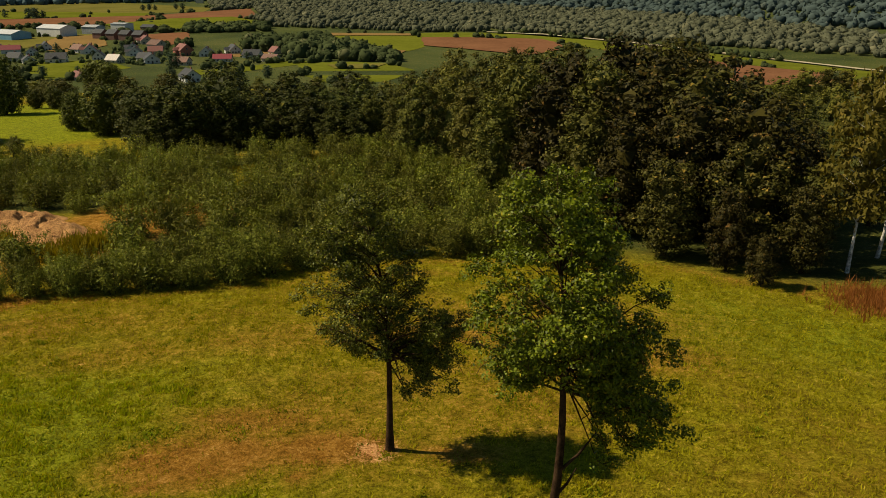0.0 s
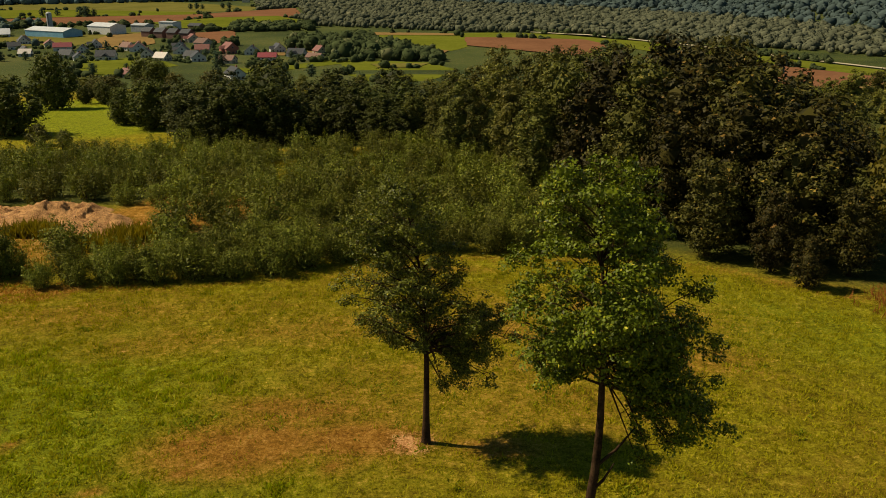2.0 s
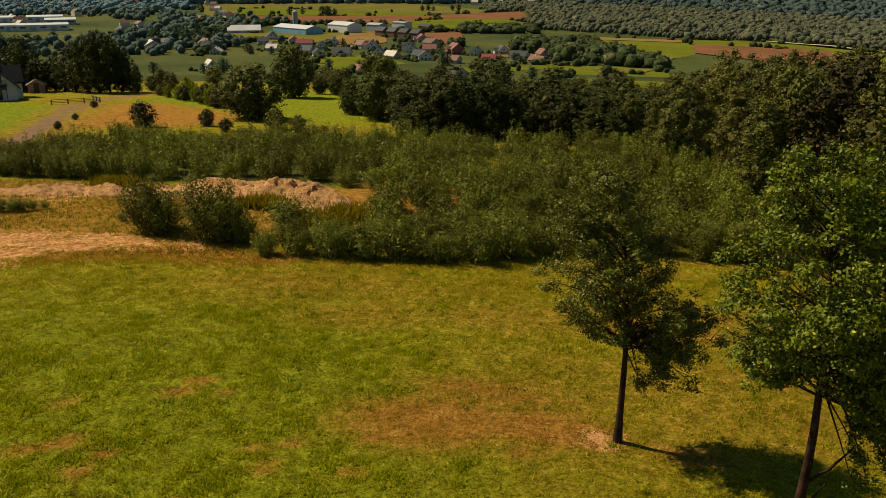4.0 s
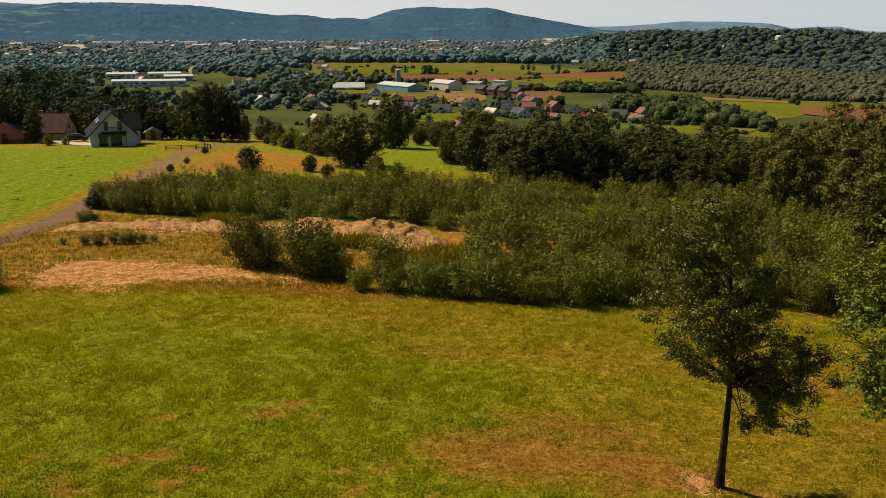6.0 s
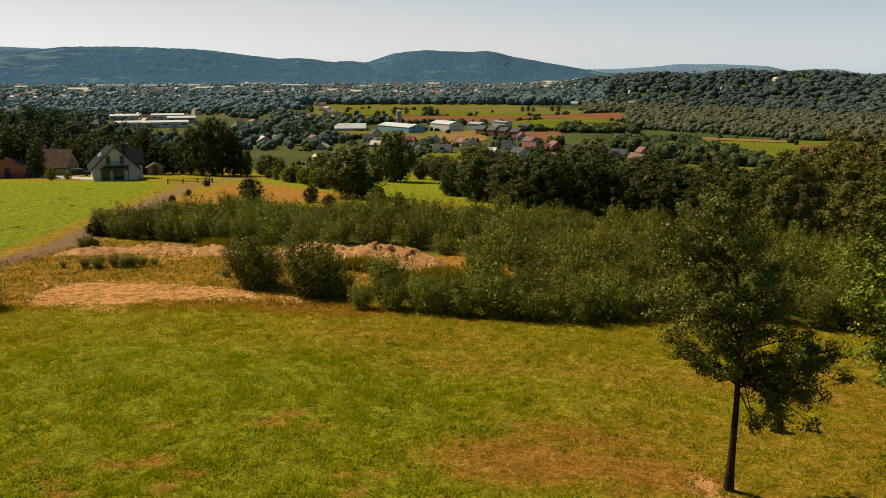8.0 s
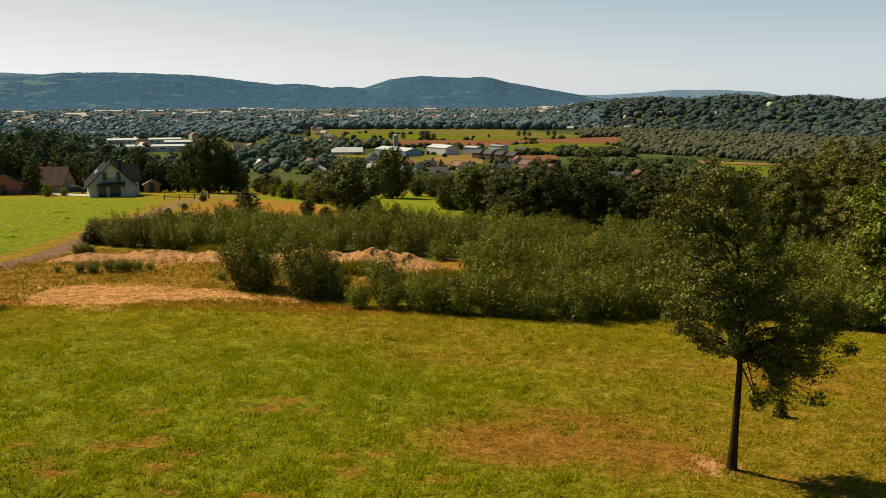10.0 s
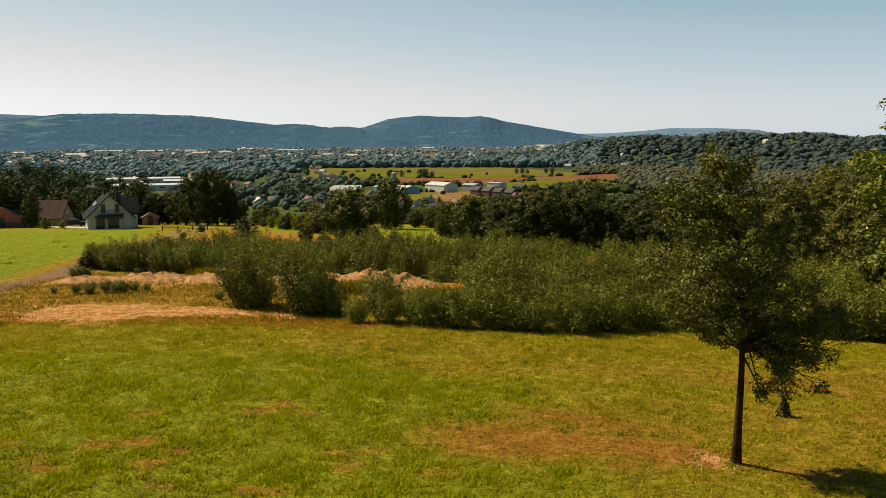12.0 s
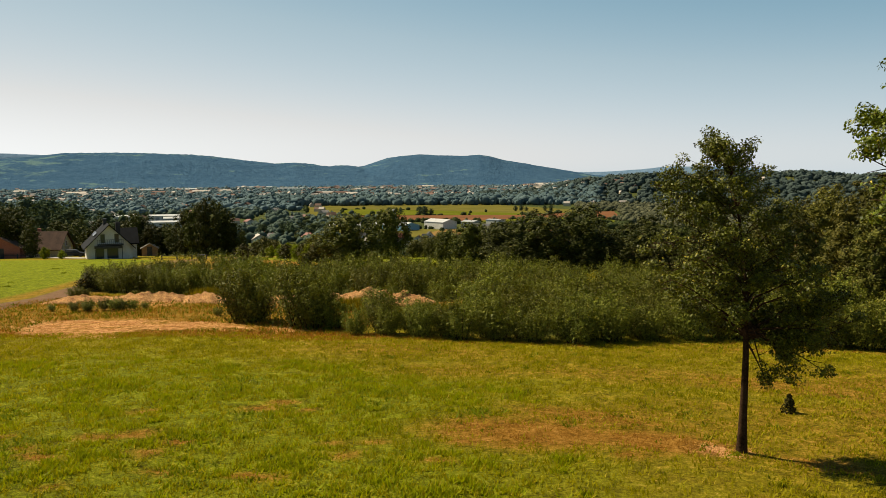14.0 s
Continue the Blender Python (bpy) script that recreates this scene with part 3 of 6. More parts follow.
def crown_tree(seed, height, trunk_r, base, r, lobes, per_lobe, leaf, lobe, leaf_mat, bark_mat, widest=0.42, lean=(0, 0), fine=False, hang_down=0.0, ragged=0.18):
    """A broadleaf tree: trunk and limbs in one mesh; a crown of overlapping rounded boughs, each a dense heart wrapped in single leaves."""
    rng = np.random.default_rng(seed)
    spine = [Vector((lean[0] * f + rng.normal(0, 0.1) * (0 < f < 1), lean[1] * f + rng.normal(0, 0.1) * (0 < f < 1), height * 0.92 * f - 0.2 * (f == 0))) for f in np.linspace(0, 1, 7)]
    wood = [tube(spine, [trunk_r * (1.3 if i == 0 else 1) * (1 - 0.9 * i / 6) for i in range(7)], 7)]

    def on_spine(z):
        k = min(max(z / (height * 0.92) * 6, 0), 5.999)
        return spine[int(k)].lerp(spine[int(k) + 1], k - int(k))

    def reach(f):
        return r * (1 - ((widest - f) / widest) ** 2 * 0.55 if f < widest else math.sqrt(max(1 - ((f - widest) / (1.04 - widest)) ** 2, 0.0)))

    v0, f0 = ico(fine)
    pts, outs, solid = [], [], []
    grid = np.linspace(0.02, 0.99, 60)
    share = np.cumsum([reach(f) + 0.25 * r for f in grid])
    for j in range(lobes):
        f = float(np.interp((j + rng.uniform(0, 1)) / lobes * share[-1], share, grid))
        ang = j * 2.399 + rng.uniform(-0.5, 0.5)
        lr = lobe * rng.uniform(0.7, 1.3) * (1 - 0.25 * f)
        far = max(reach(f) * rng.uniform(0.82, 1.1) - lr * 0.7, 0.0) * (1 if j % 4 else 0.55)
        z = max(base + (height - base) * f - lr * 0.5 * f, lr * 0.5)
        c = on_spine(z) + Vector((math.cos(ang), math.sin(ang), 0)) * far
        c.z = z
        wood.append(tube([on_spine(max(z - 0.5 * far - 0.3, base * 0.6)), c], [max(trunk_r * 0.4 * (1 - f), 0.02), 0.015], 4))
        wave = rng.uniform(0, 6.28, 3)
        m = int(per_lobe * (lr / lobe) ** 2)
        d = rng.normal(0, 1, (m, 3))
        d /= np.linalg.norm(d, axis=1)[:, None]
        lift = np.array((math.cos(ang) * 0.8, math.sin(ang) * 0.8, 0.7))
        flip = (d @ lift < -0.15) & (rng.uniform(0, 1, m) < 0.75)
        d[flip] *= -1
        swell = 1 + 0.16 * np.sin(d[:, :1] * 5 + wave[0]) + 0.14 * np.sin(d[:, 1:2] * 6 + wave[1]) + 0.12 * np.sin(d[:, 2:] * 7 + wave[2])
        stray = np.where(rng.uniform(0, 1, (m, 1)) < ragged, rng.uniform(1.05, 1.35, (m, 1)), rng.uniform(0.78, 1.06, (m, 1)))
        p = np.array(c) + d * lr * (1, 1, 0.86) * swell * stray
        p[:, 2] = np.maximum(p[:, 2], 0.05)
        pts.append(p)
        outs.append(d)
        core = v0 * (1 + rng.normal(0, 0.12, (len(v0), 1))) * lr * (0.5, 0.5, 0.42) + np.array(c)
        solid.append(core[f0].reshape(-1, 3))
    for f in (0.25, 0.45, 0.65, 0.8):
        core = LUMP * (1 + rng.normal(0, 0.15, (12, 1))) * reach(f) * (0.36, 0.36, 0.45) + np.array(on_spine(base + (height - base) * f))
        solid.append(core[LUMP_FACES].reshape(-1, 3))
    wv, wf = join(wood)
    return mesh_of("trunk", wv, wf, bark_mat, False), leaf_groups("crown", [(np.concatenate(pts), np.concatenate(outs), leaf)], rng, leaf_mat, 3, solid, spread=0.42, slim=0.75, hang_down=hang_down)


def plant(name, meshes, label, category="tree", group="", names=("trunk", "crown")):
    """A tree standing at the origin, to be copied or moved."""
    ob = tagged(new(name), label, category, group)
    for n_, me in zip(names, meshes):
        hang(n_, me, ob)
    return ob


def stand(ob, x, y, turn=0.0, size=1.0, tall=1.0, sink=0.0):
    ob.location, ob.rotation_euler, ob.scale = (x, y, land1(x, y) - sink), (0, 0, turn), (size, size, size * tall)
    return ob


def again(ob, x, y, turn=0.0, size=1.0, tall=1.0, sink=0.0):
    c = copy_thing(ob, Matrix())
    return stand(c, x, y, turn, size, tall, sink)


# ---- the two oaks on the meadow ----
def oak_meshes(seed, height, trunk_r, clear, reach, limbs, leaf, per_spray, leaf_mat, bends, bare_stem, stubs=(), leader=0.93):
    """A young oak: a bending trunk, limbs that fork into boughs and twigs, and a spray of lobed leaves at each twig."""
    rng = np.random.default_rng(seed)
    zs, bx, by = zip(*bends)
    spine = [Vector((float(np.interp(z, zs, bx)), float(np.interp(z, zs, by)), z - 0.15 * (z == 0))) for z in np.linspace(0, height * leader, 15)]
    radii = [trunk_r * (1.35 if i == 0 else 1.08 if i == 1 else 1) * (1 - 0.9 * (i / 14) ** 0.9) for i in range(15)]
    wood, pts, outs = [tube(spine, radii, 10)], [], []

    def on_spine(z):
        k = min(max(z / (height * leader) * 14, 0), 13.999)
        return spine[int(k)].lerp(spine[int(k) + 1], k - int(k))

    def spray(q, away, size):
        if q.z < bare_stem[0] and q.x < bare_stem[1]:
            return
        m = int(per_spray * size * rng.uniform(0.5, 1.3))
        d = rng.normal(0, 1, (m, 3))
        d /= np.linalg.norm(d, axis=1)[:, None]
        p = np.array(q) + d * (0.25 * size * rng.uniform(0.25, 1.0, (m, 1)) ** 0.5) * (1, 1, 0.62)
        pts.append(p)
        outs.append(d * 0.7 + np.array(away) * 0.5 + (0, 0, 0.35))

    for j in range(limbs):
        f = (j + rng.uniform(0, 1)) / limbs
        z1 = clear * 0.62 + (height - clear * 0.62) * f
        ang = j * 2.399 + rng.uniform(-0.6, 0.6)
        out = Vector(reach(z1, ang))
        if out.length < 0.35:
            continue
        out *= rng.uniform(0.72, 0.95) if j % 4 else rng.uniform(0.35, 0.65)
        far, away = out.length, out.normalized()
        if z1 < clear and out.x < bare_stem[1]:
            continue
        z0 = min(max(z1 - 0.3 - 0.55 * far, clear * rng.uniform(1.0, 1.2)), height * leader * 0.97)
        p0 = on_spine(z0)
        tip = out + Vector((0, 0, z1))
        bow = Vector(rng.normal(0, 0.07 * far, 3))
        path = [p0, p0.lerp(tip, 0.33) + bow + Vector((0, 0, 0.10 * far)), p0.lerp(tip, 0.68) + bow * 0.6 + Vector((0, 0, 0.09 * far)), tip]
        r0 = max(trunk_r * (1 - z0 / height) * 0.5, 0.02)
        wood.append(tube(path, [r0, r0 * 0.66, r0 * 0.4, 0.008], 6))
        boughs = max(3, round(2.2 + 2.3 * far))
        for k in range(boughs):
            g = 0.26 + 0.74 * (k + rng.uniform(0, 1)) / boughs
            q0 = path[1].lerp(path[2], (g - 0.33) / 0.35) if g < 0.68 else path[2].lerp(path[3], (g - 0.68) / 0.32)
            turn = (1 if k % 2 else -1) * rng.uniform(0.5, 1.25)
            side = Matrix.Rotation(turn, 3, "Z") @ away
            q1 = q0 + (side + Vector((0, 0, rng.uniform(-0.25, 0.6)))) * (0.22 + 0.26 * far) * rng.uniform(0.55, 1.1)
            if q1.z < bare_stem[0] and q1.x < bare_stem[1]:
                continue
            wood.append(tube([q0, q0.lerp(q1, 0.5) + Vector(rng.normal(0, 0.03, 3)), q1], [r0 * 0.34, r0 * 0.24, 0.006], 4))
            if noise.noise(q1 * 0.85 + Vector((seed, 0, 0))) < -0.16:
                continue
            for e in range(4):
                h = 0.3 + 0.7 * (e + rng.uniform(0, 1)) / 4
                u0 = q0.lerp(q1, h)
                u1 = u0 + Vector(rng.normal(0, 1, 3)).normalized() * rng.uniform(0.12, 0.34)
                wood.append(tube([u0, u1], [0.008, 0.003], 3))
                spray(u1, side, rng.uniform(0.7, 1.2))
        spray(tip, away, 1.0)
    for z0, ang, far, z1 in stubs:
        p0 = on_spine(z0)
        end = p0 + Vector((math.cos(ang) * far, math.sin(ang) * far, z1 - z0))
        wood.append(tube([p0, p0.lerp(end, 0.5) + Vector((0.03, 0, -0.06)), end], [0.05, 0.036, 0.014], 6))
    wv, wf = join(wood)
    return mesh_of("trunk", wv, wf, BARK, False), leaf_groups("crown", [(np.concatenate(pts), np.concatenate(outs), leaf)], rng, leaf_mat, 4, spread=0.5, slim=0.62)


def outline(left, right, deep):
    """A crown's reach as an offset from the trunk's foot, at height z towards bearing a: each side's outline is a row of heights and reaches."""
    def reach(z, a):
        l, r, d = (float(np.interp(z, *zip(*side))) for side in (left, right, deep))
        c, sn = math.cos(a), math.sin(a)
        return (r if c > 0 else l) * c + 0.5 * (r - l) * sn * sn, d * sn, 0
    return reach


small_reach = outline(((2.6, 0.2), (2.9, 1.1), (3.8, 1.2), (4.4, 2.3), (5.5, 2.75), (6.7, 3.0), (8.1, 2.5), (9.0, 1.9), (9.6, 1.3)),
                      ((1.9, 0.3), (2.3, 2.1), (3.2, 3.4), (4.6, 2.9), (5.4, 2.6), (6.0, 1.6), (7.3, 1.2), (8.5, 0.6), (9.6, 0.0)),
                      ((2.4, 0.2), (3.4, 1.0), (4.6, 2.0), (6.5, 2.4), (8.2, 1.6), (9.6, 0.6)))
big_reach = outline(((5.7, 0.1), (6.2, 1.0), (6.6, 1.7), (7.2, 2.1), (8.2, 2.5), (9.3, 2.45), (10.3, 1.7), (11.3, 1.2), (11.9, 0.8)),
                    ((3.9, 0.3), (4.3, 2.1), (4.9, 2.75), (5.7, 2.9), (7.0, 2.85), (8.3, 2.7), (9.5, 2.3), (10.3, 1.4), (11.3, 0.9), (11.9, 0.4)),
                    ((5.2, 0.1), (6.4, 0.3), (7.0, 1.0), (8.2, 2.1), (9.5, 2.1), (11.0, 1.2), (11.9, 0.5)))
oak = plant("oak_tree", oak_meshes(11, 9.5, 0.14, 3.4, small_reach, 78, 0.08, 58, OAK_DARK, ((0, 0, 0), (3, 0.05, 0), (6, -0.05, 0.05), (9.5, -0.75, 0.1)), (3.1, 0.5)), "slender young oak with a sparse dark green crown on the meadow", "tree", "oaks on the meadow")
stand(oak, -1.87, 26.9, 0.0)
oak2 = plant("oak_tree", oak_meshes(23, 11.7, 0.17, 6.3, big_reach, 104, 0.082, 68, OAK_LIGHT, ((0, -0.12, 0), (2.2, -0.05, 0), (3.6, 0.12, 0), (5.2, 0.2, 0), (8, 0.15, 0.05), (11.7, -0.2, 0.1)), (6.4, 1.0), ((3.4, -0.3, 0.5, 4.3), (4.1, 0.2, 0.95, 5.1))), "taller young oak with a dense fresh green crown on the meadow", "tree", "oaks on the meadow")
stand(oak2, 2.75, 18.5, 0.0)

# ---- shrubs: the young willows and birches behind the meadow ----


def shrub_meshes(seed, height, spread, stems, per_stem, leaf, mat):
    rng = np.random.default_rng(seed)
    wood, pts, outs = [], [], []
    for j in range(stems):
        a = rng.uniform(0, 2 * math.pi)
        r = spread * math.sqrt(rng.uniform(0.03, 1))
        h = height * rng.uniform(0.55, 1.1) * (1 - 0.3 * (r / spread) ** 2)
        p0 = Vector((math.cos(a) * r * 0.35, math.sin(a) * r * 0.35, -0.1))
        p2 = Vector((math.cos(a) * r, math.sin(a) * r, h))
        p1 = p0.lerp(p2, 0.5) + Vector(rng.normal(0, 0.06 * height, 3)) * 0.6
        wood.append(tube([p0, p1, p2], [0.022, 0.014, 0.004], 3))
        t = rng.uniform(0.06, 1.02, per_stem) ** 0.75
        base_p = np.where(t[:, None] < 0.5, np.array(p0) + (np.array(p1) - np.array(p0)) * (t[:, None] * 2), np.array(p1) + (np.array(p2) - np.array(p1)) * (t[:, None] * 2 - 1))
        w = 0.085 * height * (1.35 - t)[:, None] + 0.03
        d = rng.normal(0, 1, (per_stem, 3)) * (1, 1, 0.8)
        pts.append(base_p + d * w)
        o = base_p * (1, 1, 0.25)
        outs.append(d * 0.5 + o / (spread + 0.2))
    k = stems * 9
    heart = rng.normal(0, 1, (k, 3)) * (spread * 0.38, spread * 0.38, 0) + np.stack([0 * np.arange(k), 0 * np.arange(k), rng.uniform(0.08, 0.68, k) * height], 1)
    wv, wf = join(wood)
    return mesh_of("stem", wv, wf, BARK, False), leaf_groups("foliage", [(np.concatenate(pts), np.concatenate(outs), leaf), (heart, rng.normal(0, 1, heart.shape), leaf * 2.2)], rng, mat, slim=0.6, spread=0.45)


SHRUB_LABEL = "dense green willow shrub with upright twigs"
shrubs = [plant("shrub", shrub_meshes(40 + k, 2.9, 1.45, 17, 140, 0.105, WILLOW), SHRUB_LABEL, "shrub", "shrub thicket", ("stem", "foliage")) for k in range(5)]
near_shrubs = [plant("shrub", shrub_meshes(60 + k, 3.0, 1.35, 24, 215, 0.088, WILLOW), SHRUB_LABEL, "shrub", "shrub thicket", ("stem", "foliage")) for k in range(3)]
rng = random.Random(5)
# the front row along the meadow
front = [(-24.4, 43.6, 0.62), (-22.6, 43.9, 0.7), (-20.6, 44.4, 0.8), (-18.4, 44.9, 0.85), (-16.3, 45.4, 0.9), (-14.2, 45.9, 0.92), (-12.2, 46.9, 1.0), (-10.4, 48.3, 1.0), (-8.4, 49.6, 0.95), (-6.2, 50.6, 0.95), (-4.0, 51.6, 1.0),
         (-1.8, 52.0, 1.0), (0.6, 52.2, 1.0), (3.0, 52.2, 0.95), (5.4, 52.0, 0.95), (8.0, 52.0, 1.0), (-34.6, 46.7, 1.34), (-33.7, 46.2, 1.12), (-30.0, 46.3, 1.38), (-28.9, 46.0, 1.15), (-29.4, 47.4, 1.1), (-34.0, 47.6, 1.0), (-25.2, 48.8, 1.2), (-22.0, 47.0, 0.75), (-27.4, 46.2, 0.7), (-44.6, 34.6, 0.8), (-64.6, 63.4, 0.9), (-63.0, 61.8, 0.85), (-61.2, 61.2, 0.95), (-59.4, 60.6, 0.9), (-57.6, 60.4, 0.95), (-55.8, 60.5, 0.9), (-54.0, 60.6, 0.95), (-52.2, 60.8, 0.9), (-50.4, 61.0, 0.95), (-48.4, 61.4, 0.95), (-46.4, 61.8, 0.95),
         (-19.5, 45.6, 0.95), (-17.4, 46.2, 0.95), (-15.2, 46.9, 1.0), (-13.2, 47.9, 1.0), (-11.4, 48.9, 1.0), (-9.4, 50.4, 1.0), (-7.2, 51.6, 1.0), (-5.0, 52.6, 1.0), (-2.9, 53.2, 1.0), (1.8, 53.4, 1.0), (4.2, 53.4, 1.0), (-23.4, 44.9, 0.75), (-21.4, 45.4, 0.85)]
taken = []
for k, (x, y, s) in enumerate(front):
    first = k < len(near_shrubs)
    (stand if first else again)(near_shrubs[k % len(near_shrubs)], x, y, rng.uniform(0, 6.28), s, rng.uniform(0.82, 1.12))
    taken.append((x, y))
count = 0
tries = 0
while count < 245 and tries < 12000:
    tries += 1
    x, y = rng.uniform(-69, 11), rng.uniform(46, 93)
    if float(inside(np.array([x]), np.array([y]), THICKET)[0]) < 0.3:
        continue
    if min(math.hypot(x - a, y - b) for a, b in taken) < 2.05:
        continue
    if math.hypot(x + 18.3, (y - 78) * 0.6) < 2.4 or math.hypot(x + 11.5, (y - 84) * 0.7) < 2.0:
        continue
    taken.append((x, y))
    (stand if count < 5 else again)(shrubs[count % 5], x, y, rng.uniform(0, 6.28), rng.uniform(0.78, 1.2), rng.uniform(0.8, 1.1))
    count += 1

yellow_shrub = plant("shrub", shrub_meshes(71, 2.9, 1.2, 16, 150, 0.1, GOLDEN), "yellowing shrub standing in the green thicket", "shrub", "shrub thicket", ("stem", "foliage"))
stand(yellow_shrub, -15.7, 67.2, 0.0, 0.95)
again(yellow_shrub, -9.6, 71.5, 1.0, 0.7)

# ---- woods beside and behind the meadow ----


TREE_LABEL = "broadleaf tree with a full dark green crown at the wood's edge"
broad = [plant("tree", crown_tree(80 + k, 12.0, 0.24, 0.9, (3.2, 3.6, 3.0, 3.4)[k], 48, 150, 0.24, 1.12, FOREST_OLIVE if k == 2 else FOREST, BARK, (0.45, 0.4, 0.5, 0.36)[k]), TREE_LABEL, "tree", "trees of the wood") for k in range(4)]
slim = [plant("tree", crown_tree(90 + k, 12.0, 0.17, 0.8, (2.1, 2.4, 2.2)[k], 44, 165, 0.18, 0.85, (FOREST_OLIVE, FOREST_OLIVE, BELT_LEAF)[k], BARK, 0.4, ragged=0.28), "tall slim broadleaf tree with an olive green crown", "tree", "trees of the wood") for k in range(3)]
birch = plant("birch_tree", crown_tree(101, 12.0, 0.11, 3.4, 2.3, 46, 105, 0.24, 0.72, BIRCH_LEAF, BIRCH_BARK, 0.45, (0.9, 0.0), hang_down=0.9, ragged=0.4), "birch with a white trunk and yellowish drooping leaves", "tree")
stand(birch, 24.2, 48.4, 0.4)
mid = [plant("tree", crown_tree(140 + k, 12.0, 0.26, 0.6, 3.6, 22, 46, 0.5, 1.5, HAZY_WOOD_LEAF, BARK), "broadleaf tree on the slope towards the valley", "tree", "trees on the slope") for k in range(4)]
low_mid = [plant("tree", crown_tree(150 + k, 12.0, 0.26, 0.6, 3.4, 30, 80, 0.36, 1.35, (FOREST_OLIVE, BELT_LEAF)[k], BARK), "olive green broadleaf tree on the near slope", "tree", "trees on the slope") for k in range(2)]
leafy = [plant("tree", crown_tree(160 + k, 12.0, 0.26, 0.45, (3.3, 2.9, 3.6)[k], 46, 130, 0.25, 1.1, DARK_GREEN, BARK, (0.45, 0.5, 0.4)[k], ragged=0.3), "broadleaf tree with a deep green crown", "tree", "trees of the wood") for k in range(3)]
used = set()


def tree(kind, x, y, h, turn=None, wide=1.0):
    """One more tree of a kind, h metres tall."""
    turn = rng.uniform(0, 6.28) if turn is None else turn
    s = h / 12.0
    if kind.name in used:
        ob = again(kind, x, y, turn, s)
    else:
        used.add(kind.name)
        ob = stand(kind, x, y, turn, s)
    ob.scale = (s * wide, s * wide, s)
    return ob


used.add(birch.name)
tree(birch, 27.5, 51.5, 12.5)
tree(birch, 28.4, 49.0, 10.0)
tree(birch, 31.5, 52.0, 11.0)
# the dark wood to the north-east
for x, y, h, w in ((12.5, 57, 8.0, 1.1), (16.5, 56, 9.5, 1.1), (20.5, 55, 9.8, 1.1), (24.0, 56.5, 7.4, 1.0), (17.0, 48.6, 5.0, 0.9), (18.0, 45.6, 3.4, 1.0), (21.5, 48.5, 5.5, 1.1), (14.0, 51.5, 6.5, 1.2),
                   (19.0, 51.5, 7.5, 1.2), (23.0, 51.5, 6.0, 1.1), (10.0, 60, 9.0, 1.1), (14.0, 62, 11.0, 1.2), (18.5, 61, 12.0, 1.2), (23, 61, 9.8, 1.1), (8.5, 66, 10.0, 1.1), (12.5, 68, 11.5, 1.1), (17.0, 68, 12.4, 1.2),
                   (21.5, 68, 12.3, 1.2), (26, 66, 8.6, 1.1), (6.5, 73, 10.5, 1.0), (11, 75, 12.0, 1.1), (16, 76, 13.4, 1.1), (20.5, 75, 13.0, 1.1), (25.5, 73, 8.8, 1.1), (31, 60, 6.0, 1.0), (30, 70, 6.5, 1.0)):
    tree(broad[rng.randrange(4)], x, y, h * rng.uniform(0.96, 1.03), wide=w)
for x, y, h in ((4.0, 70, 8.5), (2.5, 77, 9.5), (6.0, 80, 11.5), (1.0, 84, 10.5), (9.5, 83, 12.0), (-2.5, 84, 9.0), (4.5, 90, 11.5), (-1.0, 92, 9.6), (-5.0, 93, 7.5), (-8.0, 96, 6.3), (1.5, 99, 11.0), (8, 95, 11.5), (13, 88, 12.5)):
    tree(slim[rng.randrange(3)], x, y, h * rng.uniform(0.95, 1.05), wide=1.15)
# the belt across the middle distance
k = 0
for x, y, h in ((-11, 97, 7.0), (-14.5, 99, 7.4), (-18, 99, 7.4), (-21.5, 97, 7.0), (-25, 97.5, 7.6), (-28.5, 96, 7.4), (-31.5, 96, 7.2), (-34.5, 97.5, 6.4), (-16, 104, 8.2), (-21, 105, 8.6), (-26, 104, 8.4), (-31, 103, 8.2), (-10, 104, 8.6), (-4, 104, 9.6), (-36, 104, 6.5),
                (2, 108, 10.5), (8, 110, 11.5), (-28, 112, 9.0), (-20, 114, 9.4), (-12, 114, 9.6), (-39.5, 109.5, 6.4)):
    k += 1
    tree((leafy[k % 3] if x < -8 else slim[(0, 2, 0)[k % 3]]) if k < 21 else leafy[k % 3], x, y, h * rng.uniform(0.95, 1.06) * (0.98 if k < 21 and x < -23 else 0.8 if k < 21 and x < -8 else 0.82 if k < 21 else 1.0), wide=1.45 if k < 21 else 1.35)

for x, y, h in ((-9, 95, 4.6), (-12.6, 96.2, 4.2), (-16.2, 97, 4.6), (-19.6, 96.4, 4.2), (-23.2, 95.4, 4.0), (-26.8, 95.4, 4.4), (-30.2, 94.6, 4.0), (-33.2, 95, 3.8), (-23, 100.5, 6.0), (-29.5, 99.5, 5.6), (-13, 101.5, 6.2), (-7, 99.5, 6.6), (-18, 102, 6.2)):
    tree(leafy[rng.randrange(3)], x, y, h, wide=1.5)
